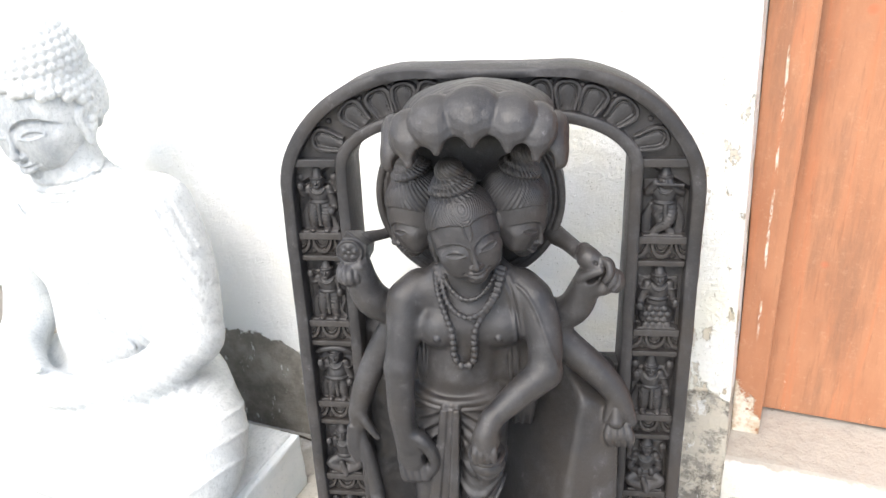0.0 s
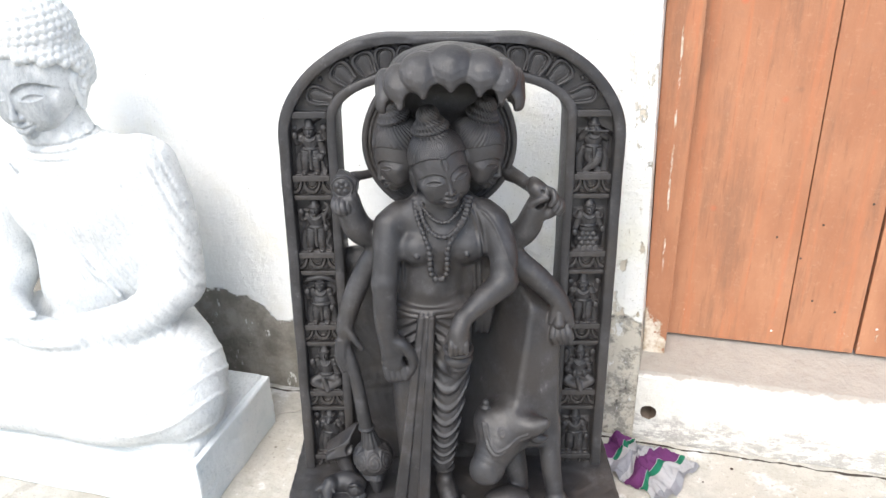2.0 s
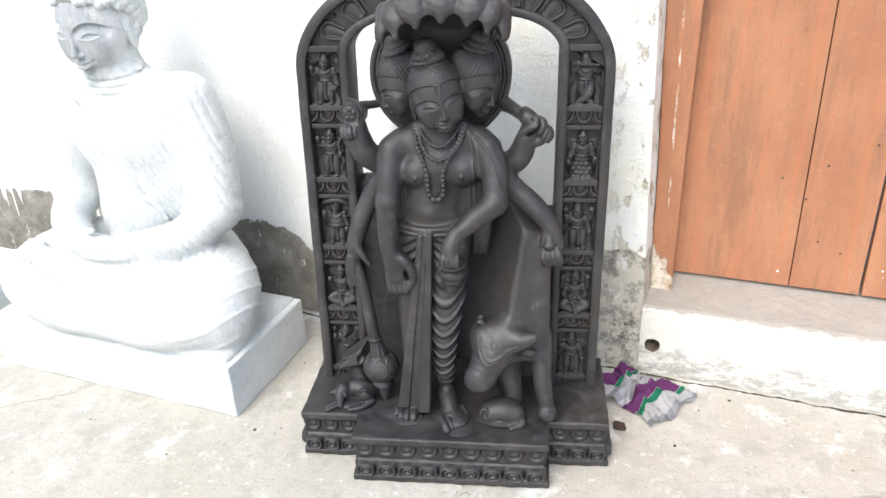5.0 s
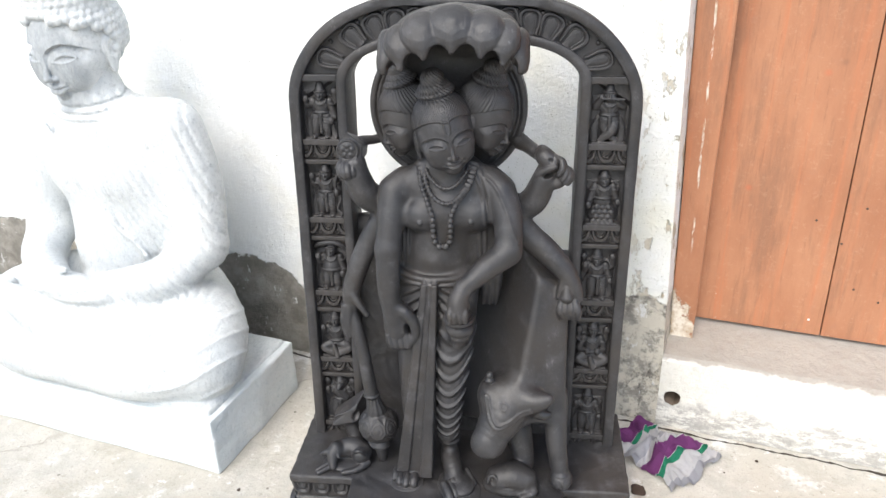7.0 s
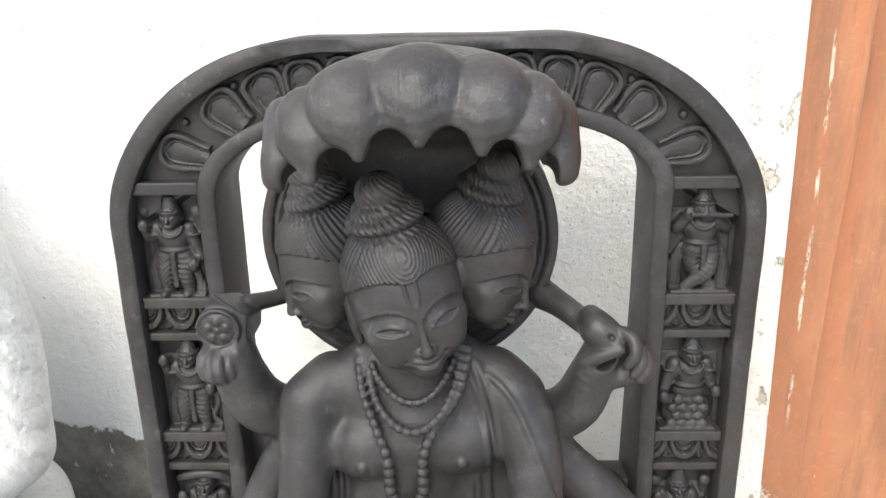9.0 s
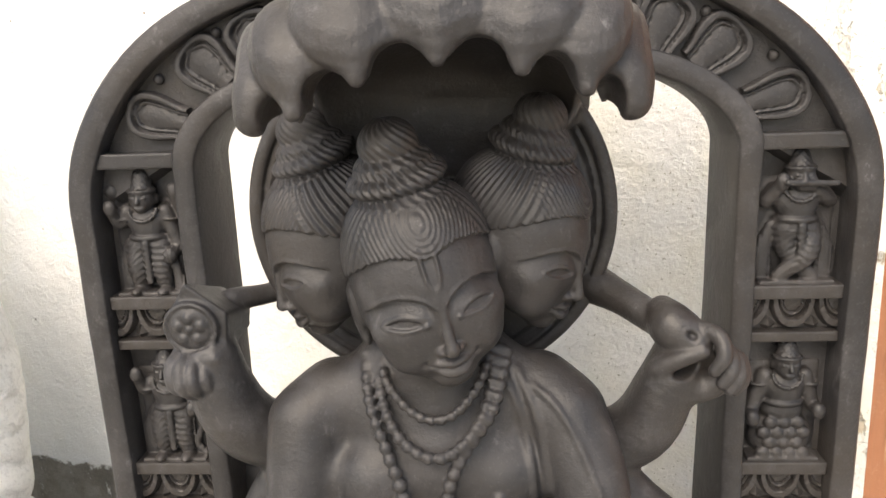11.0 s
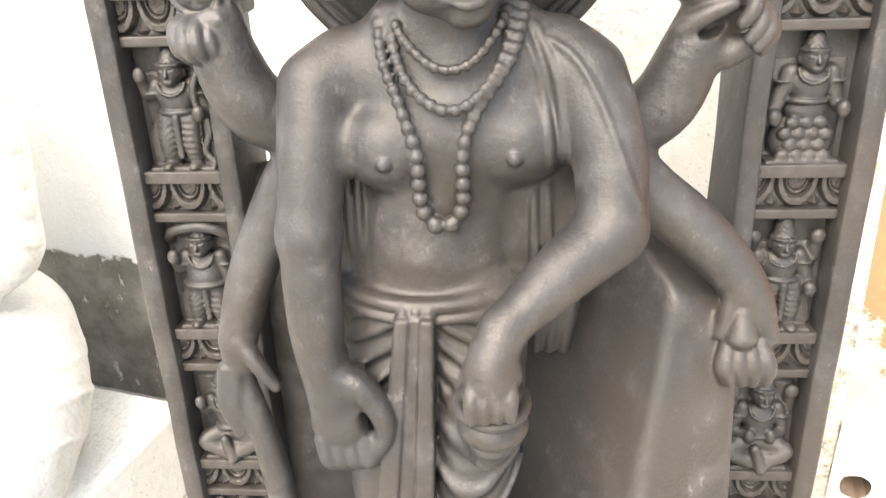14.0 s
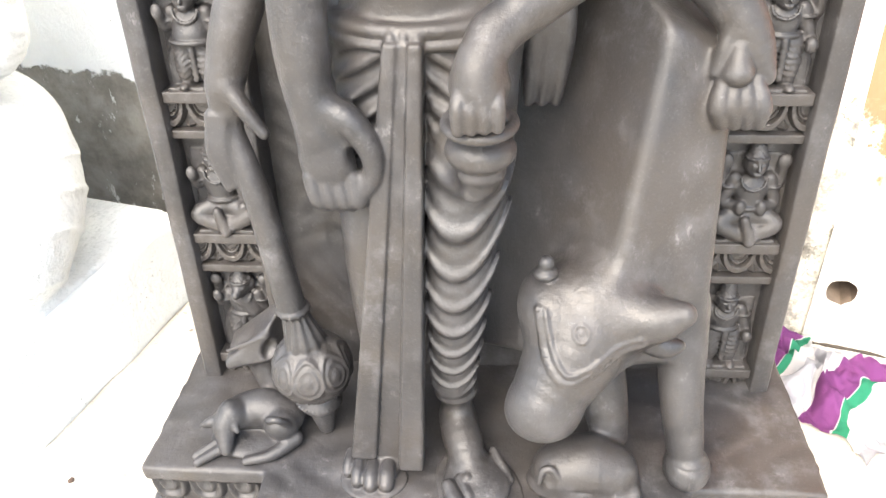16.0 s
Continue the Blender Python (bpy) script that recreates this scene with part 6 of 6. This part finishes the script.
head_skin, side_skin = head_form(), head_form(True, False)
HEADS = (Matrix.Translation((-0.0150, 0.093, 0.832)) @ Matrix.Rotation(radians(-11), 4, "Y") @ Matrix.Rotation(radians(15.5), 4, "Z") @ Matrix.Rotation(radians(7), 4, "X"),
         Matrix.Translation((-0.0840, 0.136, 0.846)) @ Matrix.Rotation(radians(-7), 4, "Y") @ Matrix.Rotation(radians(-62), 4, "Z") @ Matrix.Rotation(radians(11), 4, "X") @ Matrix.Diagonal((0.92, 0.92, 0.92, 1)),
         Matrix.Translation((0.0520, 0.136, 0.848)) @ Matrix.Rotation(radians(7), 4, "Y") @ Matrix.Rotation(radians(62), 4, "Z") @ Matrix.Rotation(radians(11), 4, "X") @ Matrix.Diagonal((0.92, 0.92, 0.92, 1)))
figure_mesh = mesh_of("standing_figure", [body_form(), hood_form()] + [(turned(k[0], m), k[1]) for k, m in zip((head_skin, side_skin, side_skin), HEADS)])
part_mesh("standing_figure", figure_mesh, M_BLACK, stele, "polished black carved figure under a serpent hood, with a bull")

# ---- the pale seated statue ----
SEAT = (-0.955, 0.0, 0.152)


def seated_form():
    x0 = SEAT[0]
    c = Clay((-1.42, -0.075, 0.14), (-0.53, 0.42, 0.92), 0.0042)
    # trunk
    c.ball((x0, 0.245, 0.62), (0.158, 0.105, 0.19), 0.04)
    c.ball((x0, 0.235, 0.42), (0.142, 0.105, 0.17), 0.05)
    c.ball((x0, 0.245, 0.26), (0.215, 0.125, 0.12), 0.05)
    c.limb((x0 - 0.135, 0.255, 0.730), (x0 + 0.150, 0.255, 0.730), 0.068, 0.068, 0.05)
    c.limb((x0 - 0.012, 0.25, 0.70), (x0 - 0.024, 0.236, 0.86), 0.080, 0.068, 0.035)
    for s in (-1, 1):
        c.ball((x0 + s * 0.068, 0.188, 0.640), (0.080, 0.040, 0.062), 0.04)
        # arms
        c.tube([(x0 + s * 0.178 + 0.006, 0.255, 0.728), (x0 + s * 0.216 + 0.008, 0.245, 0.610), (x0 + s * 0.236 + 0.012, 0.215, 0.470)], [0.070, 0.066, 0.058], 0.03)
        c.tube([(x0 + s * 0.228 + 0.012, 0.210, 0.455), (x0 + s * 0.185, 0.130, 0.408), (x0 + s * 0.080, 0.060, 0.402)], [0.058, 0.050, 0.036], 0.02)
        # thighs and crossed shins
        c.tube([(x0 + s * 0.120, 0.260, 0.270), (x0 + s * 0.250, 0.150, 0.262), (x0 + s * 0.305, 0.080, 0.245)], [0.115, 0.108, 0.092], 0.03)
        c.tube([(x0 + s * 0.300, 0.070, 0.235), (x0 + s * 0.170, 0.010, 0.225), (x0 + s * 0.020, 0.000, 0.215)], [0.085, 0.074, 0.058], 0.03)
    c.tube([(x0 + 0.05, 0.010, 0.275), (x0 - 0.10, 0.010, 0.330), (x0 - 0.215, 0.030, 0.345)], [0.040, 0.042, 0.030], 0.015)
    for i in range(5):
        c.limb((x0 - 0.215 - 0.008 * i, 0.000 + 0.018 * i, 0.355), (x0 - 0.250 - 0.006 * i, -0.010 + 0.018 * i, 0.365), 0.012, 0.010, 0.005)
    c.tube([(x0 + 0.06, -0.015, 0.255), (x0 + 0.15, -0.012, 0.285), (x0 + 0.205, 0.010, 0.300)], [0.030, 0.032, 0.020], 0.012)
    c.ball((x0, 0.075, 0.285), (0.235, 0.105, 0.100), 0.04)
    c.ball((x0 + 0.130, 0.225, 0.560), (0.075, 0.062, 0.150), 0.035)
    # palms resting in the lap
    c.ball((x0 + 0.010, 0.040, 0.392), (0.095, 0.050, 0.024), 0.02)
    c.ball((x0 - 0.015, 0.030, 0.412), (0.085, 0.042, 0.018), 0.008)
    for i in range(4):
        c.limb((x0 + 0.02, 0.000 + 0.014 * i, 0.405 + 0.004 * i), (x0 - 0.095, 0.000 + 0.015 * i, 0.404 + 0.004 * i), 0.010, 0.008, 0.004)
    c.limb((x0 - 0.065, 0.040, 0.430), (x0 - 0.005, 0.030, 0.446), 0.011, 0.008, 0.005)
    # robe: hem, folds over the shoulder and the knee
    c.tube([(x0 - 0.10, 0.160, 0.745), (x0 - 0.02, 0.140, 0.640), (x0 + 0.06, 0.148, 0.520), (x0 + 0.12, 0.160, 0.440)], 0.006, 0.008)

    def folds(x, y, z):
        on = np.clip((x - (x0 - 0.02)) / 0.08, 0, 1) * np.clip((z - 0.33) / 0.05, 0, 1)
        w = np.sin((x * 0.85 + z * 0.42 + 0.3 * y) * 330 + 2 * np.sin(z * 13))
        return 0.0065 * np.clip(w - 0.35, 0, 1) * on * np.clip((0.34 - y) / 0.05, 0, 1)

    def knee(x, y, z):
        d = np.sqrt((x - (x0 + 0.20)) ** 2 + (y - 0.20) ** 2 * 0.4 + (z - 0.42) ** 2)
        return -0.0034 * np.clip(np.sin(d * 150) - 0.70, 0, 1) / 0.30 * np.clip((x - (x0 + 0.20)) / 0.05, 0, 1) * np.clip((0.35 - z) / 0.03, 0, 1) * np.clip((z - 0.16) / 0.02, 0, 1)

    def neck_lines(x, y, z):
        away = np.sqrt((x - x0 + 0.020) ** 2 + (y - 0.240) ** 2)
        level = z + 0.22 * (0.24 - y)
        lines = sum(np.exp(-((level - at) / 0.0040) ** 2) for at in (0.772, 0.788, 0.804))
        return 0.0060 * lines * np.clip((0.105 - away) / 0.015, 0, 1)

    c.press((-1.12, 0.10, 0.72), (-0.86, 0.36, 0.86), neck_lines)
    c.press((-1.0, 0.0, 0.3), (-0.55, 0.4, 0.82), folds)
    c.press((-0.80, -0.05, 0.15), (-0.53, 0.4, 0.4), knee)
    c.slab((x0, 0.155, 0.140), (0.365, 0.165, 0.018), 0.008, 0.02)
    return c.skin()


def curled_head():
    """The head at its own size, with rows of snail-shell curls over skull and top-knot."""
    k = 1.80
    v, f = head_form(False)
    c = Clay((-0.13, -0.13, -0.08), (0.13, 0.15, 0.225), 0.0026)
    c.ball((0, 0.008, 0.022), (0.0500 * k, 0.0575 * k, 0.0560 * k), 0.006, above=((0, 0.45, 0.89), 0.012))
    c.ball((0, 0.020, 0.010), (0.0500 * k, 0.0535 * k, 0.0560 * k), 0.006, above=((0, 0.80, 0.60), 0.0))
    c.ball((0, 0.018, 0.100), (0.082, 0.086, 0.082), 0.03)
    for ring in range(14):
        polar = 0.05 + ring * 0.142
        count = max(1, int(round(math.tau * math.sin(polar) / 0.150)))
        for i in range(count):
            a = math.tau * (i + 0.5 * (ring % 2)) / count
            p = Vector((math.sin(polar) * math.cos(a) * 0.0535 * k, 0.009 + math.sin(polar) * math.sin(a) * 0.0610 * k, 0.022 + math.cos(polar) * 0.0595 * k))
            if (0.45 * (p.y - 0.008) + 0.89 * (p.z - 0.022) < 0.008 and p.y < 0.012) or p.z < -0.045:
                continue
            c.ball(p[:], 0.0122, 0.0010)
    for ring in range(10):
        polar = 0.05 + ring * 0.180
        count = max(1, int(round(math.tau * math.sin(polar) / 0.190)))
        for i in range(count):
            a = math.tau * (i + 0.5 * (ring % 2)) / count
            c.ball((math.sin(polar) * math.cos(a) * 0.084, 0.018 + math.sin(polar) * math.sin(a) * 0.088, 0.098 + math.cos(polar) * 0.086), 0.0120, 0.0010)
    return [(v * k, f), c.skin()]


def seated_statue():
    place = Matrix.Translation((-0.984, 0.236, 0.920)) @ Matrix.Rotation(radians(9), 4, "X")
    mesh = mesh_of("seated_statue", [seated_form()] + [(turned(v, place), f) for v, f in curled_head()])
    ob = part_mesh("seated_statue", mesh, M_PALE)
    tagged(ob, "pale grey stone statue seated cross-legged, curled hair", "statue")


def stone_block(name, lo, hi, label):
    bm = bmesh.new()
    box(bm, lo, hi, 0.006, 2)
    bmesh.ops.subdivide_edges(bm, edges=[e for e in bm.edges if e.calc_length() > 0.08], cuts=7, use_grid_fill=True)
    roughen(bm, 0.006, 9)
    roughen(bm, 0.003, 40)
    ob = part(name, bm, M_PLINTH, smooth=False)
    tagged(ob, label, "plinth")


seated_statue()
stone_block("stone_plinth", (-1.372, -0.030, 0.0), (-0.572, 0.325, 0.150), "rough-hewn pale stone plinth under the seated statue")
stone_block("stone_plinth", (-2.35, 0.02, 0.0), (-1.575, 0.33, 0.150), "rough-hewn pale stone plinth standing empty by the wall")

# ---- small things on the floor ----
def cloth():
    """A crumpled striped cotton rag by the wall's foot, pinched up near its middle, its hems spread out."""
    bm = bmesh.new()
    uv = bm.loops.layers.uv.new("UVMap")
    n, grid, flat = 110, [], {}
    heart = Vector((0.365, 0.375, 0))
    for j in range(n + 1):
        row = []
        for i in range(n + 1):
            s, t = i / n * 2 - 1, j / n * 2 - 1
            r, a = math.hypot(s, t), math.atan2(t, s)
            pull = 0.42 + 0.48 * min(1, r) + 0.34 * noise.noise((math.cos(a) * 1.4, math.sin(a) * 1.4, 3.7))
            x, y = s * 0.122 * pull, t * 0.098 * pull
            x, y = x * 0.88 + y * 0.47, -x * 0.47 + y * 0.88
            q = heart + Vector((x + 0.014 * noise.noise((s * 2.2, t * 2.2, 1)), y + 0.014 * noise.noise((s * 2.2, t * 2.2, 9)), 0))
            q.y = min(q.y, WALL_Y - 0.016)
            spoke = abs(math.sin(a * 2.6 + 1.3 * noise.noise((s * 2, t * 2, 5)) + 0.6 * r))
            z = 0.003 + 0.030 * math.exp(-(r / 0.22) ** 2) + 0.032 * spoke ** 1.4 * math.exp(-((r - 0.45) / 0.34) ** 2)
            z += 0.026 * max(0, noise.noise((s * 3.0, t * 3.0, 4))) + 0.014 * abs(noise.noise((s * 5 + t * 3, t * 2 - s, 6))) + 0.0035 * abs(noise.noise((s * 11, t * 11, 2)))
            v = bm.verts.new((q.x, q.y, z))
            flat[v] = ((s * 0.5 + 0.5) * 0.66 + 0.035 + 0.04 * noise.noise((s * 2, t * 2, 8)), t * 0.5 + 0.5)
            row.append(v)
        grid.append(row)
    for j in range(n):
        for i in range(n):
            f = bm.faces.new((grid[j][i], grid[j][i + 1], grid[j + 1][i + 1], grid[j + 1][i]))
            for loop in f.loops:
                loop[uv].uv = flat[loop.vert]
    bmesh.ops.solidify(bm, geom=list(bm.faces), thickness=0.0015)
    ob = part("cloth_rag", bm, M_CLOTH)
    tagged(ob, "crumpled purple, white and green striped cotton rag on the floor", "cloth")


def lump(name, x, y, size, material, label, category, flat=0.5, seed=0):
    bm = bmesh.new()
    bmesh.ops.create_icosphere(bm, subdivisions=3, radius=size)
    for v in bm.verts:
        v.co *= 1 + 0.35 * noise.noise(v.co / size * 1.3 + Vector((seed, 0, 0)))
        v.co.z *= flat
    low = min(v.co.z for v in bm.verts)
    bmesh.ops.translate(bm, vec=(x, y, -low - size * flat * 0.12), verts=bm.verts)
    ob = part(name, bm, material)
    tagged(ob, label, category)


cloth()
lump("leaf_scrap", 0.345, 0.235, 0.017, M_STAIN, "dark dried leaf scrap lying on the cement", "leaf", 0.15, 3)
rnd = random.Random(5)
for i in range(16):
    x, y = rnd.uniform(-0.55, 1.1), rnd.uniform(-0.5, 0.45)
    if -0.45 < x < 0.42 and -0.2 < y < 0.4:
        continue
    lump("grit", x, y, rnd.uniform(0.002, 0.0042), M_STAIN, "small dark crumb of grit on the cement floor", "grit", 0.5, i)
